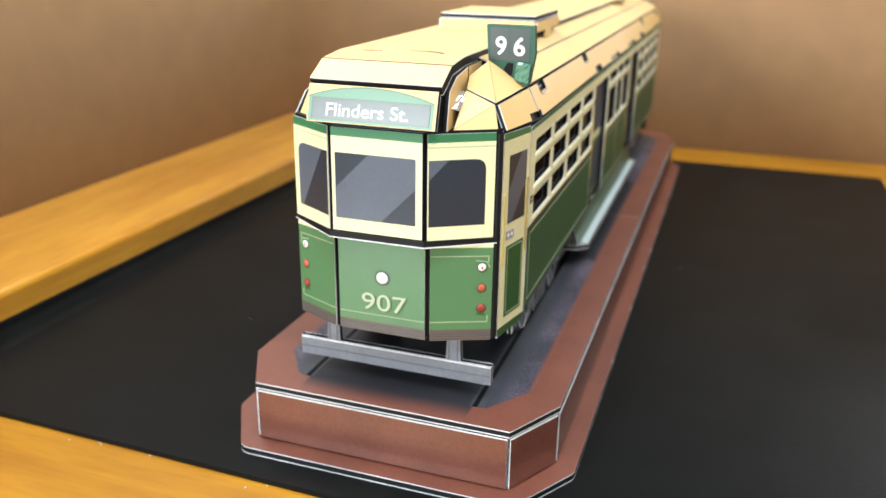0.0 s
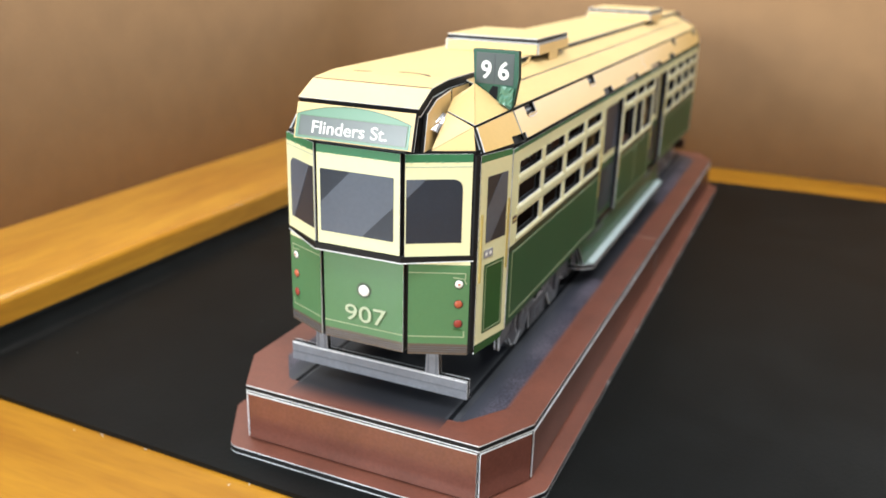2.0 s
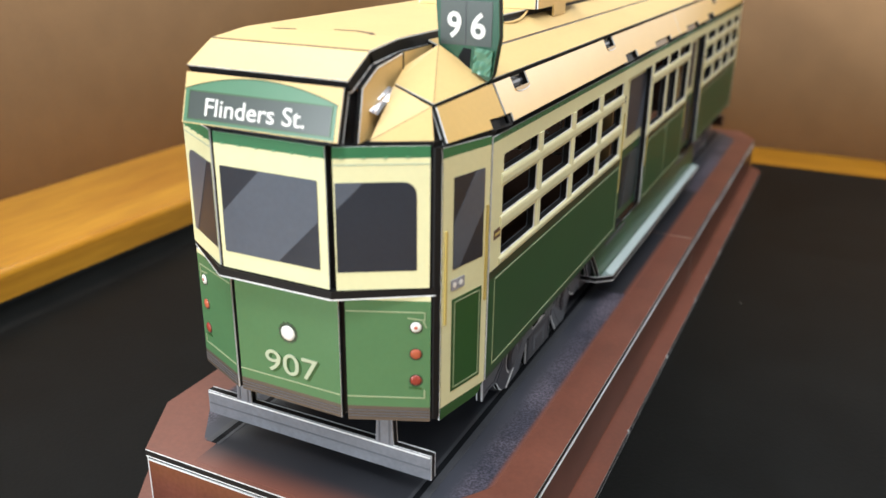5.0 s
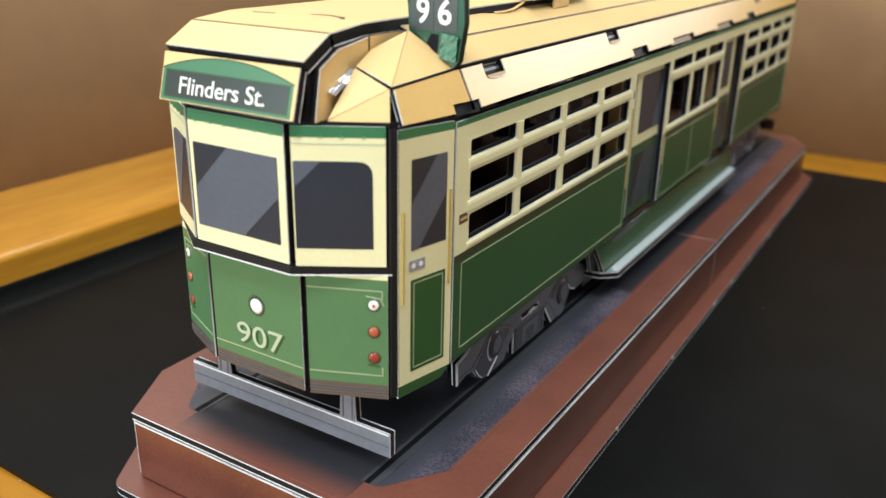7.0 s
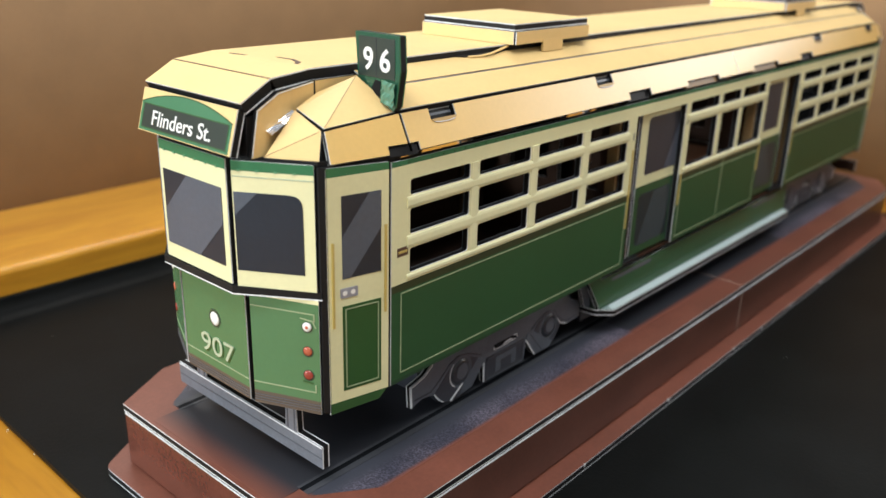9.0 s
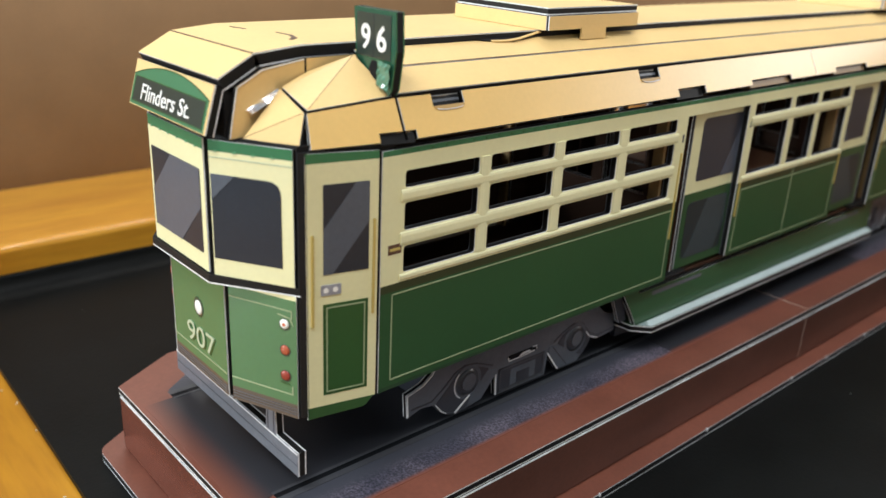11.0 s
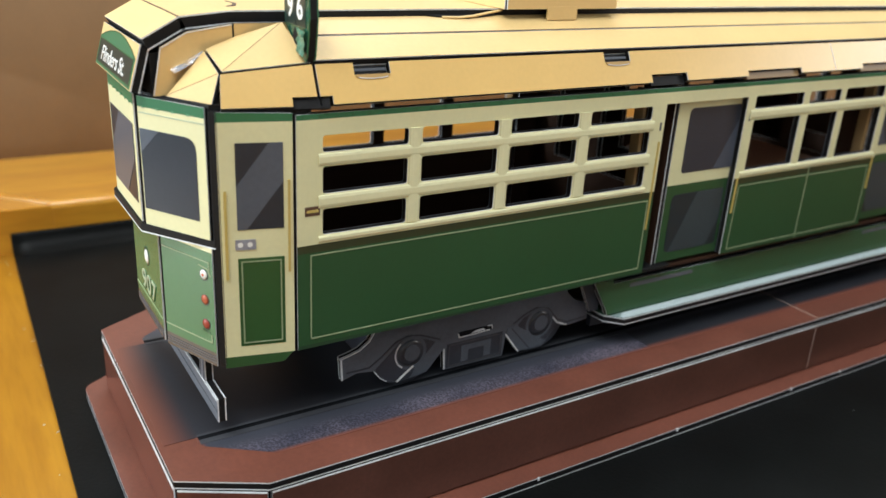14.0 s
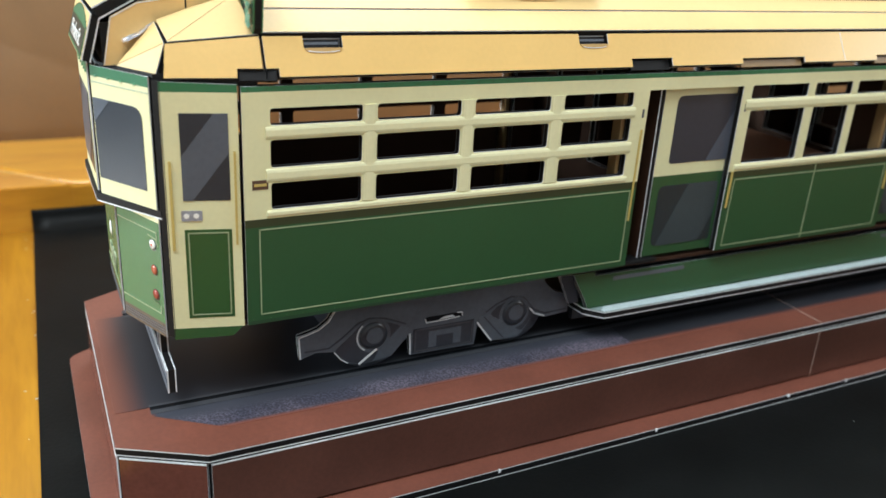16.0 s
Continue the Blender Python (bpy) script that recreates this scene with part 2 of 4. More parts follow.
def rect(u0, v0, u1, v1):
    return [(u0, v0), (u1, v0), (u1, v1), (u0, v1)]


def rounded(pts, radii, n=4):
    """A loop with its corners rounded, one radius a corner."""
    out = []
    for i, p in enumerate(pts):
        r = radii[i] if isinstance(radii, (list, tuple)) else radii
        if r <= 0:
            out.append(tuple(p))
            continue
        p = Vector(p)
        a = (Vector(pts[i - 1]) - p).normalized()
        b = (Vector(pts[(i + 1) % len(pts)]) - p).normalized()
        half = a.angle(b) / 2
        d = r / math.tan(half)
        s, e = p + a * d, p + b * d
        for k in range(n + 1):
            f = k / n
            out.append(tuple(s * (1 - f) ** 2 + p * 2 * f * (1 - f) + e * f ** 2))
    return out


def clip_half(poly, a, b, c):
    """The part of a convex loop where a*u + b*v <= c."""
    out = []
    for i, p in enumerate(poly):
        q = poly[(i + 1) % len(poly)]
        dp, dq = a * p[0] + b * p[1] - c, a * q[0] + b * q[1] - c
        if dp <= 0:
            out.append(p)
        if dp * dq < 0:
            f = dp / (dp - dq)
            out.append((p[0] + f * (q[0] - p[0]), p[1] + f * (q[1] - p[1])))
    return out


def slab(bm, loops, F, depths, cap_top=0, cap_bottom=0, sides=(0,)):
    """A flat piece: loops[0] is the outline, the rest are holes; depths from the face backwards, one side material between each two."""
    tris = geometry_fill(loops)
    flat = [p for l in loops for p in l]
    rings = [[bm.verts.new(F @ Vector((u, v, d))) for u, v in flat] for d in depths]
    for a, b, c in tris:
        for ring, mi in ((rings[0], cap_top), (rings[-1], cap_bottom)):
            try:
                bm.faces.new((ring[a], ring[b], ring[c])).material_index = mi
            except ValueError:
                pass
    start = 0
    for l in loops:
        for i in range(len(l)):
            j = (i + 1) % len(l)
            for k in range(len(depths) - 1):
                f = bm.faces.new((rings[k][start + i], rings[k][start + j], rings[k + 1][start + j], rings[k + 1][start + i]))
                f.material_index = sides[k]
        start += len(l)


def geometry_fill(loops):
    from mathutils.geometry import tessellate_polygon
    return tessellate_polygon([[Vector((u, v, 0)) for u, v in l] for l in loops])


TH, PAPER = 0.0021, 0.00033


def board(name, parent, loops, F, face, th=TH, X=I4, label="", back=None, edge=None, back_edge=1):
    """Foam board: printed face, cut paper edge, black core, back paper."""
    bm = bmesh.new()
    slab(bm, loops, F, (0, -PAPER, -th + PAPER, -th), 0, 3, (1, 2, back_edge))
    bm.transform(X)
    return part(name, bm, [face, edge or M_paper, M_foam, back or M_back, M_greydark], parent, label)


def printed(name, parent, loop, F, mat, lift=0.00010, X=I4, label="", base=-0.00005):
    bm = bmesh.new()
    slab(bm, [loop], F, (lift, base))
    bm.transform(X)
    return part(name, bm, mat, parent, label)


def stripe(name, parent, pts, w, F, mat, closed=False, lift=0.00012, X=I4, label=""):
    """A thin printed line along a path."""
    bm = bmesh.new()
    n = len(pts)
    for i in range(n if closed else n - 1):
        p, q = Vector(pts[i]), Vector(pts[(i + 1) % n])
        d = (q - p).normalized()
        s = Vector((-d.y, d.x)) * w / 2
        p, q = p - d * w / 2, q + d * w / 2
        slab(bm, [[tuple(p - s), tuple(q - s), tuple(q + s), tuple(p + s)]], F, (lift, -0.00005))
    bm.transform(X)
    return part(name, bm, mat, parent, label)


def moulding(name, parent, u0, v0, u1, v1, F, mat, h=0.00040, X=I4):
    """A raised bar with a rounded top."""
    bm = bmesh.new()
    cross = [(0.0, -0.00005), (0.08, h * 0.6), (0.28, h), (0.72, h), (0.92, h * 0.6), (1.0, -0.00005)]
    flat = (u1 - u0) > (v1 - v0)
    ends = []
    for e in (0, 1):
        ring = []
        for f, d in cross:
            u, v = (u0 + e * (u1 - u0), v0 + f * (v1 - v0)) if flat else (u0 + f * (u1 - u0), v0 + e * (v1 - v0))
            ring.append(bm.verts.new(F @ Vector((u, v, d))))
        ends.append(ring)
    for i in range(len(cross)):
        j = (i + 1) % len(cross)
        bm.faces.new((ends[0][i], ends[0][j], ends[1][j], ends[1][i]))
    bm.faces.new(ends[0])
    bm.faces.new(ends[1])
    bm.transform(X)
    return part(name, bm, mat, parent)


def circle(cu, cv, r, n=20):
    return [(cu + r * math.cos(2 * math.pi * k / n), cv + r * math.sin(2 * math.pi * k / n)) for k in range(n)]


def dome(name, parent, cu, cv, r, h, F, mat, X=I4, label=""):
    bm = bmesh.new()
    rings = [[bm.verts.new(F @ Vector((*p, d))) for p in circle(cu, cv, rr, 18)] for rr, d in ((r, -0.00005), (r, h * 0.4), (r * 0.7, h * 0.85))]
    top = bm.verts.new(F @ Vector((cu, cv, h)))
    for a, b in zip(rings, rings[1:]):
        for i in range(18):
            bm.faces.new((a[i], a[(i + 1) % 18], b[(i + 1) % 18], b[i]))
    for i in range(18):
        bm.faces.new((rings[-1][i], rings[-1][(i + 1) % 18], top))
    bm.faces.new(rings[0])
    bm.transform(X)
    ob = part(name, bm, mat, parent, label)
    for f in ob.data.polygons:
        f.use_smooth = True
    return ob


def lettering(name, parent, text, F, u0, v0, u1, v1, mat, label="", lift=0.00022, bold=0.012):
    """Letters in the built-in font, fitted into a rectangle of the face."""
    cu = bpy.data.curves.new(name, "FONT")
    cu.body, cu.extrude, cu.offset = text, 0.5, bold
    tmp = new(name, cu)
    bpy.context.view_layer.update()
    me = bpy.data.meshes.new_from_object(tmp.evaluated_get(bpy.context.evaluated_depsgraph_get()))
    bpy.data.objects.remove(tmp)
    bm = bmesh.new()
    bm.from_mesh(me)
    lo = [min(v.co[i] for v in bm.verts) for i in range(2)]
    hi = [max(v.co[i] for v in bm.verts) for i in range(2)]
    for v in bm.verts:
        v.co = F @ Vector((u0 + (v.co.x - lo[0]) / (hi[0] - lo[0]) * (u1 - u0), v0 + (v.co.y - lo[1]) / (hi[1] - lo[1]) * (v1 - v0), lift if v.co.z > 0 else 0.0))
    for f in bm.faces:
        f.material_index = 0
    return part(name, bm, mat, parent, label)


def box_bm(x0, y0, z0, x1, y1, z1, bevel=0.0, seg=2):
    bm = bmesh.new()
    bmesh.ops.create_cube(bm, size=1.0)
    for v in bm.verts:
        v.co = Vector(((x0 + x1) / 2 + v.co.x * (x1 - x0), (y0 + y1) / 2 + v.co.y * (y1 - y0), (z0 + z1) / 2 + v.co.z * (z1 - z0)))
    if bevel:
        bmesh.ops.bevel(bm, geom=bm.edges[:], offset=bevel, segments=seg, affect="EDGES", profile=0.5)
    return bm


def solid(name, bm, mat, label, category, kind="structure"):
    return tagged(part(name, bm, mat, None), label, category, kind=kind)


XY = lambda z: basis((0, 0, z), (1, 0, 0), (0, 1, 0))
YZ = lambda x: basis((x, 0, 0), (0, 1, 0), (0, 0, 1))
XZ = lambda y: basis((0, y, 0), (1, 0, 0), (0, 0, 1))

# ---- room and desk ----
DESK, MAT = 0.0022, 0.0040
solid("floor", box_bm(-1.8, -2.4, -0.76, 2.2, 2.2, -0.74), M_floor, "brown carpeted room floor under the desk", "floor")
solid("ceiling", box_bm(-1.8, -2.4, 1.75, 2.2, 2.2, 1.80), M_plaster, "plain plaster ceiling", "ceiling")
solid("wall_west", box_bm(-1.85, -2.4, -0.74, -1.8, 2.2, 1.75), M_plaster, "plain pale plaster room wall", "wall")
solid("wall_east", box_bm(2.2, -2.4, -0.74, 2.25, 2.2, 1.75), M_plaster, "plain pale plaster room wall", "wall")
for name, y0, y1, (wx, wz, ww, wh) in (("wall_north", 2.25, 2.2, (0.96, 0.80, 0.70, 0.66)), ("wall_south", -2.4, -2.45, (-0.931, 0.59, 0.84, 0.86))):
    bm = bmesh.new()
    slab(bm, [rect(-1.8, -0.74, 2.2, 1.75), rect(wx - ww / 2, wz - wh / 2, wx + ww / 2, wz + wh / 2)], XZ(0), (-y1, -y0))
    solid(name, bm, M_plaster, "plain pale plaster room wall with a window opening", "wall")

desk = thing("desk", (0.2, 0.0, -0.74), "honey oak wooden desk with a raised ledge and visible grain", "desk")
part("desktop", box_bm(-0.2424, -0.30, DESK - 0.028, 0.90, 0.462, DESK, 0.0015), M_desk, desk, "glossy honey oak desktop with fine grain")
for lx, ly in ((-0.2, -0.26), (0.84, -0.26), (-0.2, 0.40), (0.84, 0.40)):
    part("leg", box_bm(lx - 0.03, ly - 0.03, -0.74, lx + 0.03, ly + 0.03, DESK - 0.028, 0.002), M_ledge, desk)
# the ledge: a solid board with a rounded front edge and a mitred end
bm = bmesh.new()
rings = []
for i, z in ((0, DESK), (0, 0.0208), (0.0003, 0.0219), (0.0010, 0.0229), (0.0020, 0.0235), (0.0031, 0.0233), (0.0044, 0.0228)):
    rings.append([bm.verts.new(p) for p in ((-0.1736 - i, 0.458, z), (-0.1736 - i, -0.027 + 0.414 * i, z), (-0.2425, -0.096 + 1.414 * i, z if z < 0.0226 else 0.0253), (-0.2425, 0.458, z if z < 0.0226 else 0.0253))])
for a, b in zip(rings, rings[1:]):
    for k in range(4):
        bm.faces.new((a[k], a[(k + 1) % 4], b[(k + 1) % 4], b[k]))
bm.faces.new(rings[-1])
bmesh.ops.remove_doubles(bm, verts=bm.verts, dist=0.00005)
bm2 = bmesh.new()
slab(bm2, [[(-0.1738, -0.0274), (-0.2425, -0.0961), (-0.2425, -0.30), (-0.1738, -0.30)]], XY(0), (0.0226, DESK))
bmesh.ops.bevel(bm2, geom=[e for e in bm2.edges if all(v.co.z > 0.02 for v in e.verts) and len(e.link_faces) == 2], offset=0.0007, segments=2, affect="EDGES", profile=0.5)
end_piece = part("ledge", bm2, M_ledge, desk, "oak ledge piece meeting the next at a mitre")
# pale stripe paints the bevel's highlight along the mitre joint
stripe("joint_highlight", end_piece, [(-0.1755, -0.0294), (-0.2300, -0.0839)], 0.0007, XY(0.0226), M_oakglint, lift=0.0003)
led = part("ledge", bm, M_ledge, desk, "raised oak ledge with a rounded shiny edge and a mitred end")
for f in led.data.polygons:
    f.use_smooth = 0.0209 < f.center.z + where(desk).z < 0.0233
# one brown panel bent round the corner of the desk
def bent(r):
    arc = [(-0.1627 - r * math.cos(a), 0.3822 + r * math.sin(a)) for a in [math.pi / 2 * k / 12 for k in range(13)]]
    return [(-0.1627 - r, -0.30)] + arc + [(0.90, 0.3822 + r)]


bm = bmesh.new()
slab(bm, [bent(0.0800) + bent(0.1080)[::-1]], XY(0), (0.172, DESK - 0.10))
panel = solid("partition", bm, M_partition, "matt brown partition panel bent round the desk", "partition")
for f in panel.data.polygons:
    f.use_smooth = abs(f.normal.z) < 0.5

# the mat lies flat, and its edge curls up where it is pushed against the ledge
bm = bmesh.new()
rng_ = random.Random(4)
turns = [1.48 * (1 - k / 8) for k in range(9)]
COLX = [(-0.1652 - 0.0082 * math.sin(a), 0.0086 * (1 - math.cos(a))) for a in turns] + [(x, 0.0) for x in (-0.12, -0.08, -0.04, 0.0, 0.04, 0.08, 0.12, 0.16, 0.193)]
rows = []
for j in range(61):
    f = j / 60
    row = []
    for k, (x, up) in enumerate(COLX):
        y = (-0.0436 - 0.0223 * (x + 0.2045)) * (1 - f) + (0.4060 + 0.005 * (x + 0.2045)) * f
        if j in (0, 60):
            y += rng_.uniform(-0.00012, 0.00012)
        xx = x - 0.002 * f + rng_.uniform(-0.00012, 0.00012) if k == len(COLX) - 1 else x
        row.append((xx, y, MAT + up * (1.04 - 0.35 * f)))
    rows.append(row)
top = [[bm.verts.new(p) for p in r] for r in rows]
low = [[bm.verts.new((x, y, z - MAT + DESK)) for x, y, z in r] for r in rows]
for j in range(60):
    for k in range(len(COLX) - 1):
        bm.faces.new((top[j][k], top[j][k + 1], top[j + 1][k + 1], top[j + 1][k]))
        bm.faces.new((low[j][k], low[j + 1][k], low[j + 1][k + 1], low[j][k + 1]))
    for k in (0, -1):
        bm.faces.new((top[j][k], top[j + 1][k], low[j + 1][k], low[j][k]))
for j in (0, 60):
    for k in range(len(COLX) - 1):
        bm.faces.new((top[j][k], top[j][k + 1], low[j][k + 1], low[j][k]))
bmesh.ops.recalc_face_normals(bm, faces=bm.faces[:])
mat_ = tagged(part("desk_mat", bm, M_mat, None), "large matt black desk mat lying on the oak desk", "desk mat")
for f in mat_.data.polygons:
    f.use_smooth = 0.05 < abs(f.normal.z) < 0.9999

# ---- plinth ----
plinth = thing("display_plinth", (0, LEN / 2, MAT), "brown card display plinth with white cut edges, on the desk mat", "display base")
ZT = 0.0262


def octagon(dx=0.0, dc=0.0):
    """The plinth's outline, grown by dx."""
    a, b, f, c = 0.0404 + dx * 0.5, 0.0507 + dx, -0.0320 - dx, -0.0133 - dx * 0.5
    return [(-a, f), (a, f), (b, c), (b, LEN - c), (a, LEN - f), (-a, LEN - f), (-b, LEN - c), (-b, c)]


board("top_board", plinth, [octagon()], XY(ZT), M_brown, label="brown printed card top with white cut edges")
bm = bmesh.new()
slab(bm, [octagon(-0.0016)], XY(0), (ZT - TH - 0.0002, MAT + 0.0024))
part("core", bm, M_foam, plinth, "black foam core")
oct_ = octagon()
for i in range(8):
    p, q = Vector((*oct_[i], 0)), Vector((*oct_[(i + 1) % 8], 0))
    d = (q - p).normalized()
    F = basis(p, d, (0, 0, 1))
    L = (q - p).length
    top_z = ZT - TH - 0.0006
    wall_b = board("side_board", plinth, [rect(0.0006, 0.0072, L - 0.0006, top_z)], F, M_brown_shade if L > 0.1 else M_brown_end, th=0.0012, label="long side board in plinth brown darkened for shade" if L > 0.1 else "")
    stripe("cut_edge", wall_b, [(0.0008, top_z - 0.00015), (L - 0.0008, top_z - 0.00012)], 0.00030, F, M_paper, lift=0.00008)
lip = board("foot_plate", plinth, [rounded(octagon(0.0060), 0.005, 5)], XY(MAT + 0.0025), M_brown, th=0.0024, label="brown card foot plate with rounded corners")
rng_ = random.Random(7)
for y in (0.0603, 0.1128, 0.166, 0.1922, 0.224, 0.262, 0.301):
    bm = box_bm(0.0562, y - 0.0004, MAT + 0.0014, 0.0570, y + 0.0004, MAT + 0.0026, 0.0002, 1)
    part("nick", bm, M_paper, lip, "torn white paper nick")
# printed road surface
road = rounded([(-0.0300, -0.0230), (0.0300, -0.0230), (0.0410, -0.0072), (0.0410, LEN + 0.0072), (0.0300, LEN + 0.0230), (-0.0300, LEN + 0.0230), (-0.0410, LEN + 0.0072), (-0.0410, -0.0072)], 0.003, 4)
printed("asphalt_print", plinth, road, XY(ZT), M_asphalt, 0.00010, label="speckled dark grey asphalt print")
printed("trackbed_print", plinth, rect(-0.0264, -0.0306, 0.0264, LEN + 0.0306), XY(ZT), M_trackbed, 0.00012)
for s in (1, -1):
    printed("rail_groove", plinth, rect(min(s * 0.0264, s * 0.0279), -0.0226, max(s * 0.0264, s * 0.0279), LEN + 0.0226), XY(ZT), M_black, 0.00022)
    printed("rail_edge", plinth, rect(min(s * 0.0255, s * 0.0264), -0.0226, max(s * 0.0255, s * 0.0264), LEN + 0.0226), XY(ZT), M_rail, 0.00024)
    printed("rail_print", plinth, rect(min(s * 0.0279, s * 0.0297), -0.0226, max(s * 0.0279, s * 0.0297), LEN + 0.0226), XY(ZT), M_rail, 0.00022)
# near-black strips along the footboards, blending to brown at their outer edge
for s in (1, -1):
    printed("dark_road_strip", plinth, rect(min(s * 0.0297, s * 0.0412), 0.113, max(s * 0.0297, s * 0.0412), LEN - 0.113), XY(ZT), M_darkroad, 0.00018)
stripe("fold_line", plinth, [(-0.0505, 0.1815), (0.0505, 0.1815)], 0.00025, XY(ZT), M_fold, lift=0.00026)
for s in (1, -1):
    stripe("fold_line", plinth, [(0.1815, 0.0068), (0.1815, 0.0238)], 0.00025, YZ(0.0507), M_fold, X=I4 if s > 0 else LEFT)

# ---- tram ----
tram = thing("model_tram", (0, LEN / 2, ZT), "green and cream card model tram on a brown plinth", "model tram")


def window_print(parent, loop, F, slope, c0, c1, X=I4, dark=None, pale=None):
    g = printed("window", parent, loop, F, dark or M_glass, X=X, label="printed dark grey window")
    band = clip_half(clip_half(loop, 1, -slope, c1), -1, slope, -c0)
    if len(band) > 2:
        printed("window_shine", g, band, F, pale or M_glass_pale, 0.00018, X=X)
    return g


# side panels with their cut windows
COLS = [(0.0063, 0.0279), (0.0316, 0.0534), (0.0572, 0.0790), (0.0832, 0.1053)]
ROWS_Z = [(0.0774, 0.0836), (0.0872, 0.0935), (0.0968, 0.1006)]
MIDC = [(0.1480, 0.1708), (0.1738, 0.1898), (0.1925, 0.2140)]
SB, ST, DOOR0, DOOR1, DTOP = 0.0489, 0.1055, 0.1105, 0.1445, 0.1009


def side_panel(X):
    F = YZ(0.035)
    out = [(0.0001, SB), (DOOR0, SB + 0.0006), (DOOR0, DTOP), (DOOR1, DTOP), (DOOR1, SB + 0.0012), (LEN - DOOR1, SB + 0.0012), (LEN - DOOR1, DTOP),
           (LEN - DOOR0, DTOP), (LEN - DOOR0, SB + 0.0006), (LEN - 0.0001, SB), (LEN - 0.0001, ST), (0.0001, ST)]
    holes = []
    for mir in (False, True):
        for y0, y1 in COLS:
            a, b = (LEN - y1, LEN - y0) if mir else (y0, y1)
            for z0, z1 in ROWS_Z:
                holes.append(rounded(rect(a, z0, b, z1), 0.0007, 2))
    for y0, y1 in MIDC:
        holes.append(rounded(rect(y0 + 0.0006, 0.0777, y1, 0.0936), 0.0006, 2))
        holes.append(rounded(rect(y0, 0.0971, y1, 0.1010), 0.0006, 2))
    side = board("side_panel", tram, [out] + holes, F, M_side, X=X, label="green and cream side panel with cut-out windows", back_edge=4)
    for mir in (False, True):
        R = REAR if mir else I4
        for z0, z1 in ((0.0838, 0.0870), (0.0937, 0.0966), (0.0756, 0.0772)):
            moulding("window_rail", side, 0.0052, z0, 0.1062, z1, F, M_cream, X=X @ R)
        for y0, y1 in ((0.0281, 0.0314), (0.0536, 0.0570), (0.0792, 0.0830)):
            moulding("mullion", side, y0, 0.0775, y1, 0.1006, F, M_cream, 0.00036, X=X @ R)
        stripe("pinstripe", side, rect(0.0034, 0.0514, 0.1084, 0.0727), 0.00032, F, M_lightgreen, True, X=X @ R)
        stripe("handrail", side, [(0.1091, 0.0640), (0.1093, 0.0900)], 0.0005, F, M_yellow, X=X @ R, lift=0.0003)
        printed("latch", side, rect(0.1088, 0.0935, 0.1094, 0.0958), F, M_greydark, X=X @ R)
        printed("number_plate", side, rect(0.0020, 0.0823, 0.0056, 0.0845), F, M_innerback, X=X @ R, label="small brown plate with a pale bar")
        stripe("plate_bar", side, [(0.0027, 0.0834), (0.0049, 0.0834)], 0.0006, F, M_yellow, X=X @ R, lift=0.0002)
        stripe("handrail", side, [(0.1458, 0.0643), (0.1460, 0.0750)], 0.0007, F, M_yellow, X=X @ R, lift=0.0003)
        printed("latch", side, rect(0.1461, 0.0935, 0.1467, 0.0958), F, M_greydark, X=X @ R)
    stripe("pinstripe", side, [(0.1475, 0.0727), (0.1470, 0.0515), (LEN - 0.1470, 0.0515), (LEN - 0.1475, 0.0727)], 0.00032, F, M_lightgreen, True, X=X)
    moulding("window_rail", side, 0.1462, 0.0939, LEN - 0.1462, 0.0969, F, M_cream, X=X)
    moulding("window_rail", side, 0.1462, 0.0756, LEN - 0.1462, 0.0775, F, M_cream, X=X)
    stripe("fold_line", side, [(0.1812, 0.0505), (0.1812, 0.0752)], 0.0004, F, M_lightgreen, X=X)
    bm = bmesh.new()
    k = 0.0015
    while k < LEN:
        slab(bm, [circle(k, 0.1048, 0.00020, 6)], F, (0.00015, -0.00003))
        slab(bm, [circle(k, 0.0502, 0.00016, 6)], F, (0.00010, -0.00003)) if not DOOR0 < k < LEN - DOOR0 else None
        k += 0.0040
    bm.transform(X)
    r = part("rivets", bm, M_doorgreen, side)
    r["kind"] = "stuff"
    # sliding doors set behind the panel
    for mir in (False, True):
        R = REAR if mir else I4
        G = YZ(0.0328)
        leaf = board("sliding_door", tram, [rect(0.1180 if X is I4 else 0.1085, 0.0506, 0.1444, DTOP + 0.002)], G, M_leaf, th=0.0016, X=X @ R, label="cream and green sliding door with grey windows")
        window_print(leaf, rounded(rect(0.1228, 0.0788, 0.1444, 0.0985), [0.0012, 0, 0, 0.002]), G, 0.55, 0.0930, 0.1200, X=X @ R, dark=M_leafglass, pale=M_leafshine)
        window_print(leaf, rounded(rect(0.1207, 0.0535, 0.1432, 0.0722), [0.0022, 0.001, 0.001, 0.0022]), G, 0.5, 0.0955, 0.1120, X=X @ R, dark=M_leaflow, pale=M_leaflowshine)
        bm = box_bm(0.0296, 0.1106, 0.0492, 0.0345, 0.1225, 0.0503, 0.0001, 1)
        bm.transform(X @ R)
        part("sill", bm, M_foam, leaf)


side_panel(I4)
side_panel(LEFT)

# inside: floor, partitions
bm = box_bm(-0.0325, -0.010, 0.0480, 0.0325, LEN + 0.010, 0.0492)
part("inner_floor", bm, M_back, tram, "dark brown card floor inside")
for y0, y1 in ((0.152, 0.210),):
    part("inner_bench", box_bm(-0.022, y0, 0.0493, 0.026, y1, 0.0715, 0.001, 1), M_bench, tram, "brown card bench inside")
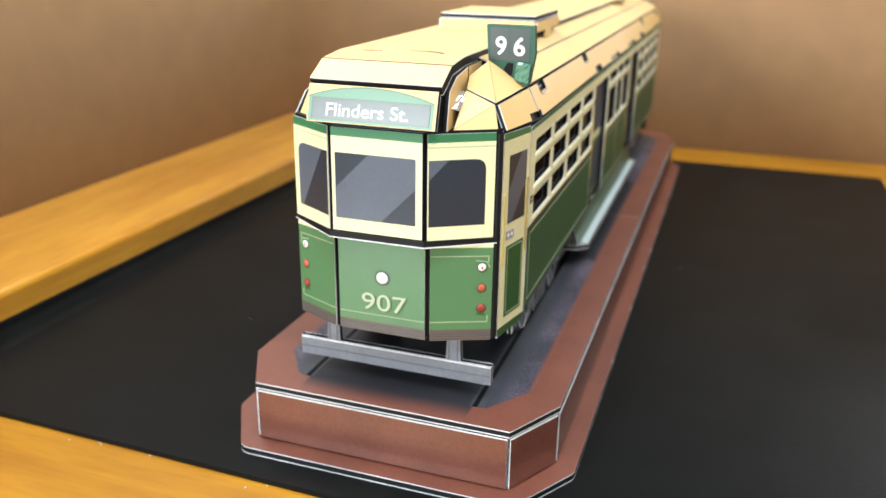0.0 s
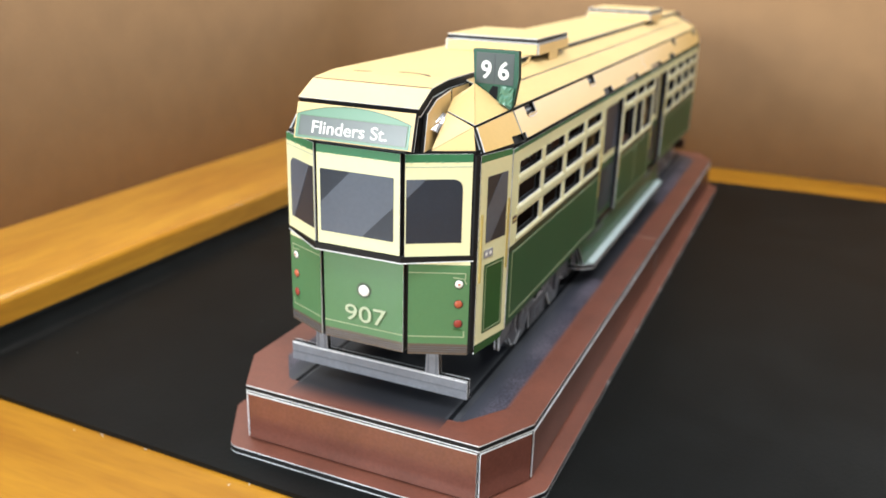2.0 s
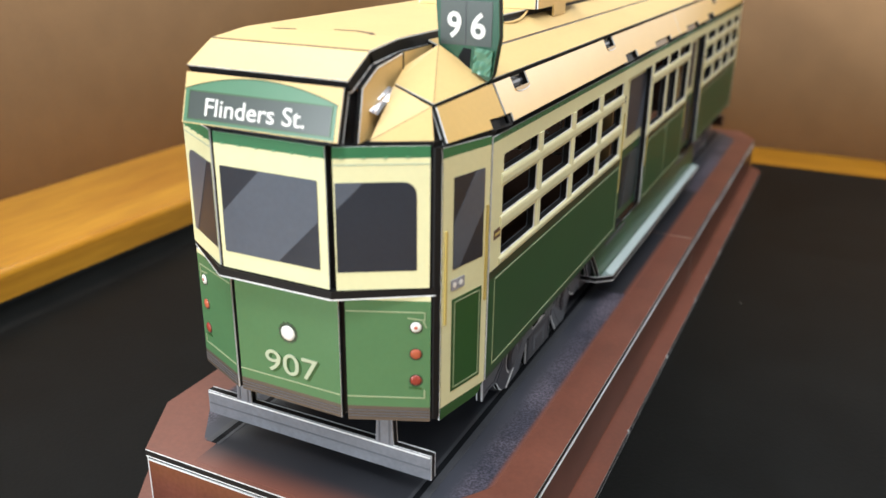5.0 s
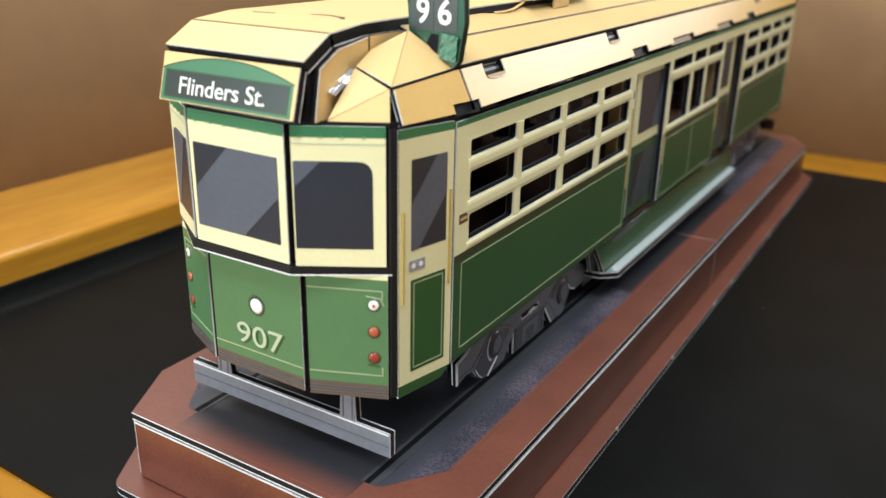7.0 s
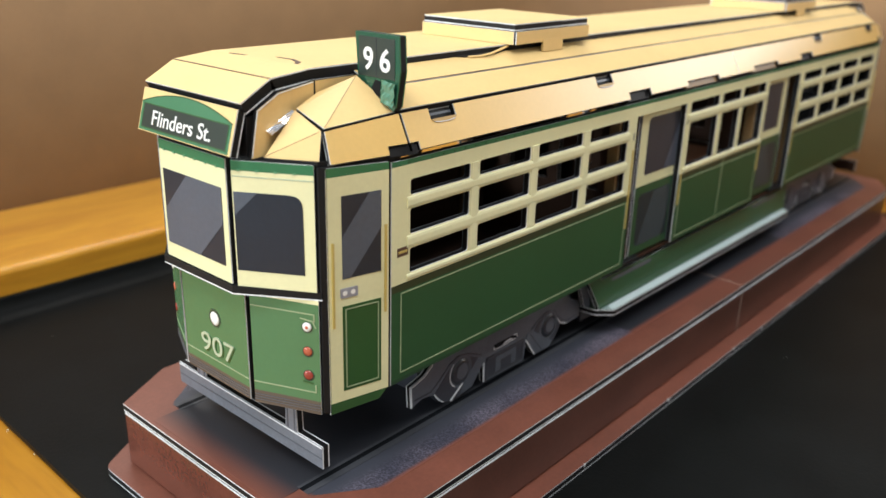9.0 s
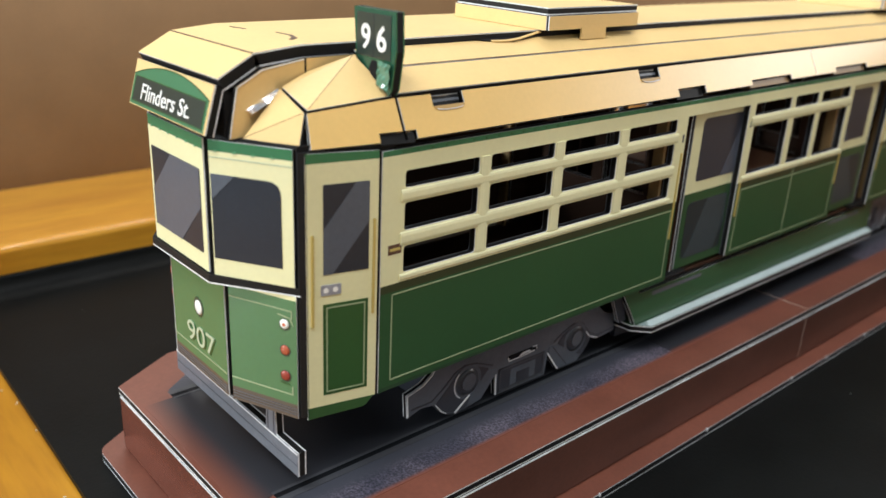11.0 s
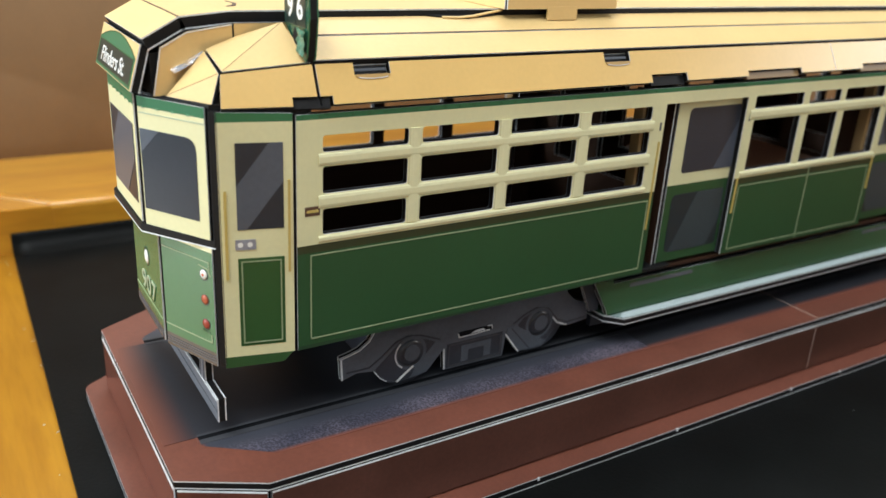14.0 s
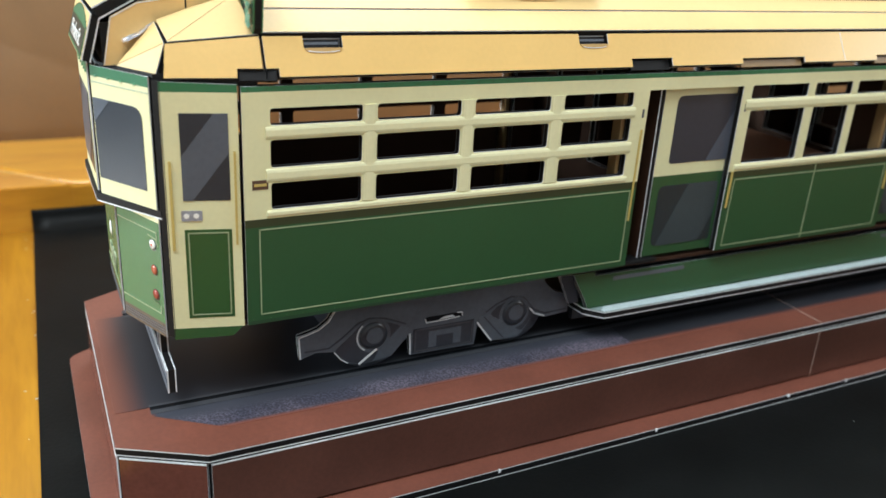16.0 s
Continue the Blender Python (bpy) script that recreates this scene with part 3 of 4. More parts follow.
for y in (0.1165, 0.1460):
    for R in (I4, REAR):
        F = basis((0, y, 0), (1, 0, 0), (0, 0, 1))
        loop = rect(-0.0325, 0.0495, 0.0325, 0.105)
        gaps = [rect(-0.0190, 0.0720, -0.0022, 0.1030), rect(0.0022, 0.0720, 0.0190, 0.1030)]
        board("inner_partition", tram, [loop] + gaps, F, M_back, X=R, back=M_back, label="dark card partition inside with pale cut edges")


for S in (I4, LEFT):
    for y, w in ((0.1040, 0.0012), (0.2118, 0.0016), (LEN - 0.1052, 0.0012)):
        bm = box_bm(0.0290, y, 0.0495, 0.0326, y + w, 0.1050, 0.0001, 1)
        bm.transform(S)
        part("inner_post", bm, M_lip, tram, "pale card post inside the window")

# cab ends
def cab(R, front):
    # apron below the windows
    cx0, cx1 = -0.0148, 0.0128
    Fc = XZ(-0.0253)
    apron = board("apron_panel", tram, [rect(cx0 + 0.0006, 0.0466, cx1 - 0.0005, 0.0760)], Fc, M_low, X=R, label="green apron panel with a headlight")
    stripe("pinstripe", apron, [(cx0 + 0.0008, 0.0522), (cx1 - 0.0007, 0.0522)], 0.00032, Fc, M_lightgreen, X=R)
    for z in (0.0474, 0.0481, 0.0488):
        stripe("skirt_line", apron, [(cx0 + 0.0008, z), (cx1 - 0.0007, z)], 0.00016, Fc, M_greydark, X=R)
    printed("lamp_ring", apron, [(-0.0006 + (0.0026 if k % 2 else 0.0022) * math.cos(k * math.pi / 14), 0.0640 + (0.0026 if k % 2 else 0.0022) * math.sin(k * math.pi / 14)) for k in range(28)], Fc, M_rim, X=R, label="dark toothed rim round the headlight")
    dome("headlight", apron, -0.0006, 0.0639, 0.0018, 0.0004, Fc, M_white, X=R, label="round white printed headlight")
    if front:
        lettering("numeral_shadow", apron, "907", Fc, -0.0065, 0.0534, 0.0073, 0.0585, M_doorgreen, lift=0.00014, bold=0.0)
        lettering("numeral", apron, "907", Fc, -0.0070, 0.0537, 0.0068, 0.0588, M_numeral, "pale green fleet number", lift=0.00024, bold=0.0)
    for s, x0 in ((1, cx1), (-1, cx0)):
        if s > 0:
            p, q = Vector((x0, -0.0253, 0)), Vector((0.0304, -0.0176, 0))
        else:
            p, q = Vector((-0.0311, -0.0181, 0)), Vector((x0, -0.0253, 0))
        F = basis(p, q - p, (0, 0, 1))
        L = (q - p).length
        U = (lambda d: d) if s > 0 else (lambda d: L - d)
        ru = lambda a, z0, b, z1: rect(min(U(a), U(b)), z0, max(U(a), U(b)), z1)
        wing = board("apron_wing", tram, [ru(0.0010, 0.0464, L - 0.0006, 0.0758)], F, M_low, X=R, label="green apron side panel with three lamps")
        for cz, rad, mat, lab in ((0.0689, 0.00115, M_white, "white printed lamp"), (0.0627, 0.00115, M_red, "red printed lamp"), (0.0565, 0.00120, M_darkred, "dark red printed lamp")):
            printed("lamp_rim", wing, circle(U(L - 0.0036), cz - 0.0001, rad + 0.00028, 16), F, M_rim, 0.00008, X=R)
            lamp = dome("lamp", wing, U(L - 0.0036), cz, rad, 0.0004, F, mat, X=R, label=lab)
            if mat is M_white:
                printed("lamp_mark", lamp, circle(U(L - 0.0036), cz, 0.0004, 8), F, M_red, 0.00045, X=R, base=0.0003)
        stripe("pinstripe", wing, [(U(0.0012), 0.0522), (U(L - 0.0018), 0.0522), (U(L - 0.0018), 0.0540)], 0.00032, F, M_lightgreen, X=R)
        stripe("pinstripe", wing, [(U(0.0013), 0.0722), (U(L - 0.0018), 0.0722), (U(L - 0.0018), 0.0705)], 0.00028, F, M_lightgreen, X=R)
        stripe("pinstripe", wing, [(U(L - 0.0052), 0.0709), (U(L - 0.0022), 0.0705), (U(L - 0.0015), 0.0690)], 0.00028, F, M_lightgreen, X=R)
        stripe("lamp_shadow", wing, [(U(L - 0.0048), 0.0547), (U(L - 0.0026), 0.0545)], 0.0004, F, M_doorgreen, X=R)
        for z in (0.0474, 0.0481, 0.0488):
            stripe("skirt_line", wing, [(U(0.0012), z), (U(L - 0.0008), z)], 0.00016, F, M_greydark, X=R)
    # belt board between apron and windows
    belt = [(-0.0321, -0.0168), (-0.0149, -0.0291), (0.0132, -0.0289), (0.0305, -0.0172), (0.0306, -0.004), (-0.0322, -0.004)]
    board("belt_board", tram, [belt], XY(0.0778), M_foam, th=0.0020, X=R, label="black foam belt board with a white lower edge", edge=M_foam, back=M_paper, back_edge=3)
    # windscreen panels
    y0 = -0.0284
    Fw = XZ(y0)
    wx0, wx1 = -0.0145, 0.0129
    wcol = [(wx0 + 0.0005, 0.0780), (wx1 - 0.0004, 0.0780), (wx1 - 0.0004, 0.1072), (wx0 + 0.0005, 0.1072)]
    wind = board("windscreen_panel", tram, [wcol], Fw, M_cab, X=R, label="cream windscreen panel with a printed window")
    window_print(wind, rounded(rect(-0.0129, 0.0818, 0.0106, 0.1003), 0.0002, 1), Fw, 1.0, -0.1033, -0.0813, X=R)
    for s in (1, -1):
        if s > 0:
            p, q = Vector((wx1, y0, 0)), Vector((0.0302, -0.0176, 0))
        else:
            p, q = Vector((-0.0313, -0.0181, 0)), Vector((wx0, y0, 0))
        F = basis(p, q - p, (0, 0, 1))
        L = (q - p).length
        U = (lambda d: d) if s > 0 else (lambda d: L - d)
        ru = lambda a, z0, b, z1: rect(min(U(a), U(b)), z0, max(U(a), U(b)), z1)
        wing = board("windscreen_wing", tram, [ru(0.0011, 0.0778, L - 0.0007, 0.1071)], F, M_cab, X=R, label="cream corner panel with a printed rounded window")
        rad = [0, 0, 0.003, 0.0002] if s > 0 else [0, 0, 0.0002, 0.003]
        window_print(wing, rounded(ru(0.0014, 0.0817, L - 0.0033, 0.1001), rad), F, 1.0 if s > 0 else 0.6, -0.2 if s > 0 else -0.0560, -0.0932 if s > 0 else -0.0440, X=R)
        stripe("band_shadow", wing, [(U(0.0013), 0.1036), (U(L - 0.0009), 0.1036)], 0.0003, F, M_numeral, X=R, lift=0.00008)
    for z0, z1, yy in ((0.0472, 0.0759, -0.0240), (0.0780, 0.1070, -0.0268)):
        bm = bmesh.new()
        slab(bm, [[(-0.0300, -0.0168), (-0.0142, yy), (0.0123, yy), (0.0295, -0.0164), (0.0300, -0.0120), (-0.0300, -0.0120)]], XY(0), (z1, z0))
        bm.transform(R)
        part("cab_core", bm, M_foam, tram, "black foam core behind the cab panels")
    bm = bmesh.new()
    slab(bm, [[(-0.0305, -0.0175), (-0.0145, -0.0265), (0.0128, -0.0262), (0.0298, -0.0170), (0.0340, -0.0010), (0.0340, 0.0040), (-0.0340, 0.0040), (-0.0340, -0.0010)]], XY(0), (0.1077, 0.1055))
    bm.transform(R)
    part("cab_ceiling", bm, M_foam, tram, "black foam board under the roof end")
    bm = bmesh.new()
    for (px, py), (qx, qy) in (((-0.0145, -0.0284), (0.0129, -0.0284)), ((0.0129, -0.0284), (0.0302, -0.0176)), ((-0.0313, -0.0181), (-0.0145, -0.0284))):
        p, q = Vector((px, py, 0)), Vector((qx, qy, 0))
        F = basis(p, q - p, (0, 0, 1))
        L = (q - p).length
        k = 0.0024
        while k < L - 0.002:
            slab(bm, [rounded(rect(k, 0.10475, k + 0.0008, 0.10515), 0.00015, 1)], F, (0.00022, -0.00003))
            k += 0.0042
    bm.transform(R)
    part("rivets", bm, M_rivet, tram, "pale green rivets along the top band")["kind"] = "stuff"
    # corner posts and cab doors
    for s in (1, -1):
        S = R if s > 0 else R @ LEFT
        bm = bmesh.new()
        slab(bm, [[(0.0280, -0.0172), (0.0303, -0.0173), (0.0314, -0.0160), (0.0300, -0.0140)]], XY(0), (0.1066, 0.0468))
        bm.transform(S)
        part("corner_post", bm, M_foam, tram, "black foam corner post")
        p, q = Vector((0.0313, -0.0162, 0)), Vector((0.0350, -0.0004, 0))
        F = basis(p, q - p, (0, 0, 1))
        L = (q - p).length
        out = rounded([(0.0, 0.0462), (L - 0.0028, 0.0466), (L - 0.0008, 0.0489), (L - 0.0003, 0.0489), (L - 0.0003, 0.1060), (0.0, 0.1064)], [0, 0.002, 0, 0, 0, 0], 4)
        door = board("cab_door", tram, [out], F, M_door, X=S, label="cream cab door with a green lower panel")
        window_print(door, rect(0.0037, 0.0803, L - 0.0024, 0.0998), F, 0.75, -0.0640, -0.0545, X=S, dark=M_glass)
        pl = printed("plate", door, rounded(rect(0.0031, 0.0756, 0.0076, 0.0780), 0.0003, 2), F, M_plate, 0.0002, X=S, label="small grey plate with pale bars")
        for a in (0.0036, 0.0057):
            printed("plate_bar", pl, circle(a + 0.0006, 0.0768, 0.0006, 10), F, M_white, 0.00028, X=S)
        pan = printed("lower_panel", door, rect(0.0036, 0.0517, L - 0.0024, 0.0735), F, M_doorgreen, X=S, label="dark green lower panel")
        stripe("pinstripe", pan, rect(0.0044, 0.0525, L - 0.0032, 0.0727), 0.0003, F, M_lightgreen, True, X=S, lift=0.0002)
        stripe("handrail", door, [(0.0012, 0.0690), (0.0013, 0.0890)], 0.0006, F, M_yellow, X=S, lift=0.0004)
        stripe("handrail", door, [(L - 0.0013, 0.0700), (L - 0.0012, 0.0912)], 0.0005, F, M_yellow, X=S, lift=0.0004)
    # bumper on two stubs
    Fb = XZ(-0.0185)
    out = [(-0.0312, 0.0318), (0.0306, 0.0318), (0.0306, 0.0380), (0.0212, 0.0380), (0.0208, 0.0466), (0.0170, 0.0466), (0.0166, 0.0380), (-0.0178, 0.0380), (-0.0182, 0.0466), (-0.0218, 0.0466), (-0.0222, 0.0380), (-0.0312, 0.0380)]
    bump = board("bumper", tram, [out], Fb, M_grey, X=R, label="grey card bumper bar on two stubs")
    stripe("bumper_line", bump, [(-0.0308, 0.0346), (0.0302, 0.0346)], 0.0003, Fb, M_greydark, X=R)
    stripe("bumper_line", bump, [(-0.0308, 0.0376), (0.0302, 0.0376)], 0.0004, Fb, M_paper, X=R)
    for a in (0.0176, 0.0202, -0.0212, -0.0188):
        stripe("stub_line", bump, [(a, 0.0384), (a, 0.0462)], 0.0004, Fb, M_greydark, X=R)
    # destination box
    Fs = basis((0, -0.0296, 0.1085), (1, 0, 0), (0, 0.284, 1))
    can = board("canopy_front", tram, [rect(-0.0205, 0.0, 0.0163, 0.0101)], Fs, M_roof_top, X=R, label="cream canopy front board with a printed destination sign")
    arch = [(-0.0202, 0.0002), (0.0155, 0.0002), (0.0155, 0.0068)] + [(-0.0024 + 0.0179 * f, 0.0068 + 0.0030 * (1 - f * f)) for f in [1 - k / 8 for k in range(1, 16)]] + [(-0.0202, 0.0068)]
    printed("destination_sign", can, arch, Fs, M_signgreen, 0.00008, X=R, label="green destination sign print")
    stripe("sign_border", can, [arch[2]] + arch[3:18] + [arch[18]], 0.00028, Fs, M_doorgreen, X=R, lift=0.00011)
    printed("sign_field", can, rect(-0.0190, 0.0010, 0.0145, 0.0064), Fs, M_signblack, 0.00014, X=R)
    stripe("sign_border", can, rect(-0.0191, 0.0009, 0.0146, 0.0065), 0.00025, Fs, M_doorgreen, True, X=R, lift=0.00018)
    if front:
        lettering("sign_text", can, "Flinders St.", Fs, -0.0148, 0.0018, 0.0088, 0.0053, M_white, "white sign lettering", lift=0.00026, bold=0.004)
    bm = box_bm(-0.0178, -0.0252, 0.1076, 0.0166, -0.0200, 0.1165)
    bm.transform(R)
    part("canopy_core", bm, M_foam, tram, "black foam core inside the canopy")


cab(I4, True)
cab(REAR, False)


# roof
def roof_strip(a, b, y0, y1, notch_top=(), notch_low=()):
    """A roof board between two points of the section, with notches along its edges, and the plane that it lies in."""
    A, B = Vector((a[0], 0, a[1])), Vector((b[0], 0, b[1]))
    F = basis(A, (0, 1, 0), B - A)
    h = (B - A).length
    loop = [(y0, 0)]
    for p, q, d in sorted(notch_low):
        loop += [(p, 0), (p, d), (q, d), (q, 0)]
    loop += [(y1, 0), (y1, h)]
    for p, q, d in sorted(notch_top, reverse=True):
        loop += [(q, h), (q, h - d), (p, h - d), (p, h)]
    loop.append((y0, h))
    return loop, F, h


RB, R1, R2, R3 = (0.0362, 0.1076), (0.0324, 0.1156), (0.0246, 0.1203), (0.0172, 0.1234)
NT = [(0.0144, 0.0234, 0.0027), (0.0867, 0.0957, 0.0027)]
NL = [(0.1025, 0.1160, 0.0022), (0.1412, 0.1655, 0.0016)]
for S in (I4, LEFT):
    nt = NT + [(LEN - q, LEN - p, d) for p, q, d in NT]
    nl = NL + [(LEN - q, LEN - p, d) for p, q, d in NL] + [(0.0056, 0.0084, 0.0019), (LEN - 0.0084, LEN - 0.0056, 0.0019)]
    loop, F, h = roof_strip(RB, R1, 0.0056, LEN - 0.0056, nt, nl)
    low = board("roof_lower_panel", tram, [loop], F, M_roof, X=S, label="glossy cream yellow roof side with tab slots")
    for p, q, d in nt:
        bm = bmesh.new()
        slab(bm, [rect(p + 0.0004, h - d + 0.0003, q - 0.0004, h - 0.0005)], F, (-0.0012, -0.0020))
        bm.transform(S)
        part("tab", bm, M_foam, low, "dark card tab in its slot")
        bm = bmesh.new()
        slab(bm, [rect(p + 0.0005, h - d * 0.62, q - 0.0005, h - d * 0.40)], F, (-0.0010, -0.0013))
        bm.transform(S)
        part("tab_edge", bm, M_greydark, low, "grey layered edge of the tab")
        # a flat darker tan patch paints the shade of the curved flap under the slot
        u, w = (p + q) / 2, (q - p) / 2
        sag = [(u + w * 0.96 * math.cos(math.pi * k / 10), h - d - 0.0010 * math.sin(math.pi * k / 10) ** 0.7) for k in range(11)]
        flap = printed("flap", low, sag, F, M_flapshade, 0.00022, X=S, label="darker tan patch for the curved flap's shade below the slot")
        stripe("flap_edge", flap, sag[2:9], 0.00016, F, M_paper if p < LEN / 2 else M_lip, X=S, lift=0.00026)
    for p, q, d in nl:
        bm = bmesh.new()
        slab(bm, [rect(p + 0.0003, -0.0006, q - 0.0003, d - 0.0003)], F, (-0.0013, -0.0022))
        bm.transform(S)
        tan = q - p > 0.02
        part("tab", bm, M_lip if tan else M_foam, low, "tan card tab in its slot" if tan else "dark card tab in its slot")
    stripe("fold_line", low, [(0.1823, 0.0003), (0.1815, h - 0.0003)], 0.0002, F, M_paper, X=S, lift=0.0001)
    loop, F, h = roof_strip((R1[0] - 0.0004, R1[1] + 0.0009), (R2[0] + 0.0001, R2[1] - 0.00003), 0.0054, LEN - 0.0054)
    board("roof_shoulder_panel", tram, [loop], F, M_roof_top, X=S, label="cream yellow sloping roof panel")
    loop, F, h = roof_strip((R2[0] - 0.0001, R2[1] + 0.00012), R3, 0.0054, LEN - 0.0054)
    upper = board("roof_upper_panel", tram, [loop], F, M_roof_top, X=S, label="cream yellow upper roof panel")
    stripe("seam", upper, [(0.0056, 0.0002), (LEN - 0.0056, 0.0002)], 0.0003, F, M_innerback, X=S, lift=0.0001)
    for R in (I4, REAR):
        X = S @ R
        # corner pyramid
        Sx, A, J = Vector((0.0281, -0.0137, 0.1138)), Vector((0.0210, 0.0026, 0.1230)), Vector((0.0318, 0.0050, 0.1157))
        P, BL, BR = Vector((0.0199, -0.0144, 0.1173)), Vector((0.0192, -0.0228, 0.1078)), Vector((0.0300, -0.0160, 0.1075))
        W = Vector((0.0183, -0.0070, 0.1198))
        down = Vector((-0.0006, 0.0004, -0.0010))
        bm = bmesh.new()
        vs = [bm.verts.new(v + down) for v in (Sx, J, A, P, BL, BR)]
        for a, b, c in ((0, 1, 2), (0, 2, 3), (0, 3, 4), (0, 4, 5)):
            bm.faces.new((vs[a], vs[b], vs[c]))
        bm.transform(X)
        part("corner_backing", bm, M_foam, tram, "black card backing")
        # two folded pieces with black gaps between them, each creased once
        def toward(v, w, d):
            return v + (w - v).normalized() * d

        upper_piece = (toward(P, A, 0.0003), toward(Sx, A, 0.0006), toward(J, A, 0.0005), A)
        lower_piece = (toward(P, BL, 0.0003), BL, toward(BR, BL, 0.0006), toward(Sx, BL, 0.0005))
        for corners, fold, lab in ((upper_piece, (1, 3), "cream folded corner roof piece"), (lower_piece, (3, 1), "cream folded corner roof piece over the cab")):
            n = (corners[fold[1]] - corners[fold[0]]).cross(corners[2] - corners[0]).normalized()
            n = n if n.z > 0 else -n
            bm = bmesh.new()
            levels = [[bm.verts.new(v - n * d) for v in corners] for d in (0, 0.00022, 0.0009)]
            a, c = fold
            for b_ in {0, 1, 2, 3} - {a, c}:
                bm.faces.new([levels[0][k] for k in (a, b_, c)])
                bm.faces.new([levels[2][k] for k in (a, b_, c)]).material_index = 2
            for up, dn, mi in ((levels[0], levels[1], 1), (levels[1], levels[2], 2)):
                for k in range(4):
                    bm.faces.new((up[k], up[(k + 1) % 4], dn[(k + 1) % 4], dn[k])).material_index = mi
            bm.transform(X)
            piece = part("corner_piece", bm, [M_roof_top, M_paper, M_foam], tram, lab)
            e0, e1 = corners[fold[0]], corners[fold[1]]
            other = corners[0] if fold[0] != 0 else corners[2]
            Fe = basis(e0, e1 - e0, other - e0)
            if Fe.to_3x3().col[2].z < 0:
                Fe = basis(e1, e0 - e1, other - e1)
            stripe("crease", piece, [(0.0004, 0.0001), ((e1 - e0).length - 0.0004, 0.0001)], 0.00016, Fe, M_lip, X=X, lift=0.00006)
        bm = bmesh.new()
        flap = [toward(P, W, 0.0002), A, W]
        tops = [bm.verts.new(v) for v in flap]
        lows = [bm.verts.new(v - Vector((0, 0, 0.0005))) for v in flap]
        bm.faces.new(tops)
        bm.faces.new(lows[::-1])
        for k in range(3):
            bm.faces.new((tops[k], lows[k], lows[(k + 1) % 3], tops[(k + 1) % 3]))
        bm.transform(X)
        part("corner_flap", bm, M_roof_top, tram, "cream card flap")
        # quad panel over the cab door
        q0, q1, q2, q3 = Vector((0.0318, -0.0150, 0.1072)), Vector((0.0362, 0.0050, 0.1075)), Vector((0.0323, 0.0052, 0.1156)), Vector((0.0289, -0.0140, 0.1137))
        F = basis(q0, q1 - q0, q2 - q1)
        inv = F.inverted()
        loop = [tuple((inv @ v)[:2]) for v in (q0, q1, q2, q3)]
        L = loop[1][0]
        loop = [loop[0], (L - 0.0056, loop[1][1]), (L - 0.0056, 0.0020), (L - 0.0003, 0.0020), (loop[2][0] - 0.0003, loop[2][1]), loop[3]]
        board("corner_panel", tram, [loop], F, M_roof, th=0.0016, X=X, label="cream yellow corner roof panel")
        bm = bmesh.new()
        slab(bm, [rect(L - 0.0054, -0.0004, L + 0.0025, 0.0018)], F, (-0.0008, -0.0020))
        bm.transform(X)
        part("tab", bm, M_foam, tram, "dark card tab in its slot")
        # foil scrap in the gap
        bm = bmesh.new()
        vs = [[bm.verts.new(Vector((0.0183, -0.0212, 0.1130)) + Vector((-0.0001, 0.0068, 0.0040)) * j / 4 + Vector((0.0015, 0.0002, -0.0006)) * i / 4 + Vector([rng_.uniform(-0.0003, 0.0003) for _ in range(3)])) for j in range(5)] for i in range(5)]
        for i in range(4):
            for j in range(4):
                bm.faces.new((vs[i][j], vs[i + 1][j], vs[i + 1][j + 1], vs[i][j + 1]))
        bm.transform(X)
        part("foil_tab", bm, M_foil, tram, "crumpled silver foil tab")
        # canopy side wall
        wall = [(-0.0252, 0.1076), (0.0300, 0.1076), (0.0300, 0.1226), (-0.0075, 0.1224), (-0.0175, 0.1209), (-0.0232, 0.1178)]
        side_wall = board("canopy_side", tram, [wall], YZ(0.0180), M_canopy, th=0.0011, X=X, edge=M_foam, label="tan canopy side wall with white cut edges")
        stripe("seam", side_wall, [(-0.0074, 0.1165), (-0.0074, 0.1223)], 0.00035, YZ(0.0180), M_black, X=X)
        stripe("cut_edge", side_wall, [(-0.0250, 0.1079), (-0.0231, 0.1176), (-0.0175, 0.1207), (-0.0078, 0.1222)], 0.00022, YZ(0.0180), M_paper, X=X)
# centre roof strip, bent down at both ends
SX0, SX1 = -0.0205, 0.0170
prof = [(-0.0266, 0.1196), (-0.0186, 0.1240), (-0.0078, 0.1251)]
prof = prof + [(LEN - y, z) for y, z in reversed(prof)]
for i in range(5):
    (ya, za), (yb, zb) = prof[i], prof[i + 1]
    F = basis((0, ya, za), (1, 0, 0), (0, yb - ya, zb - za))
    h = math.hypot(yb - ya, zb - za)
    nm = "roof_ridge_panel" if i == 2 else "canopy_top"
    ob = board(nm, tram, [rect(SX0, 0.0, SX1, h)], F, M_roof_top, th=0.0029, label="cream yellow centre roof panel")
    if i == 2:
        for R in (I4, REAR):
            printed("cut_mark", ob, [(-0.0137, 0.0002), (-0.0115, 0.0003), (-0.0085, 0.0012), (-0.0082, 0.0016), (-0.0112, 0.0013), (-0.0135, 0.0006)], F, M_innerback, X=R)
            printed("cut_mark", ob, [(-0.0010, 0.0047), (0.0040, 0.0051), (0.0078, 0.0036), (0.0098, 0.0016), (0.0108, 0.0018), (0.0090, 0.0042), (0.0045, 0.0058), (-0.0006, 0.0052)], F, M_innerback, X=R)
    elif i in (0, 4):
        stripe("fold_line", ob, [(SX0 + 0.0002, 0.0002 if i > 2 else h - 0.0002), (SX1 - 0.0002, 0.0002 if i > 2 else h - 0.0002)], 0.0003, F, M_innerback, lift=0.0001)


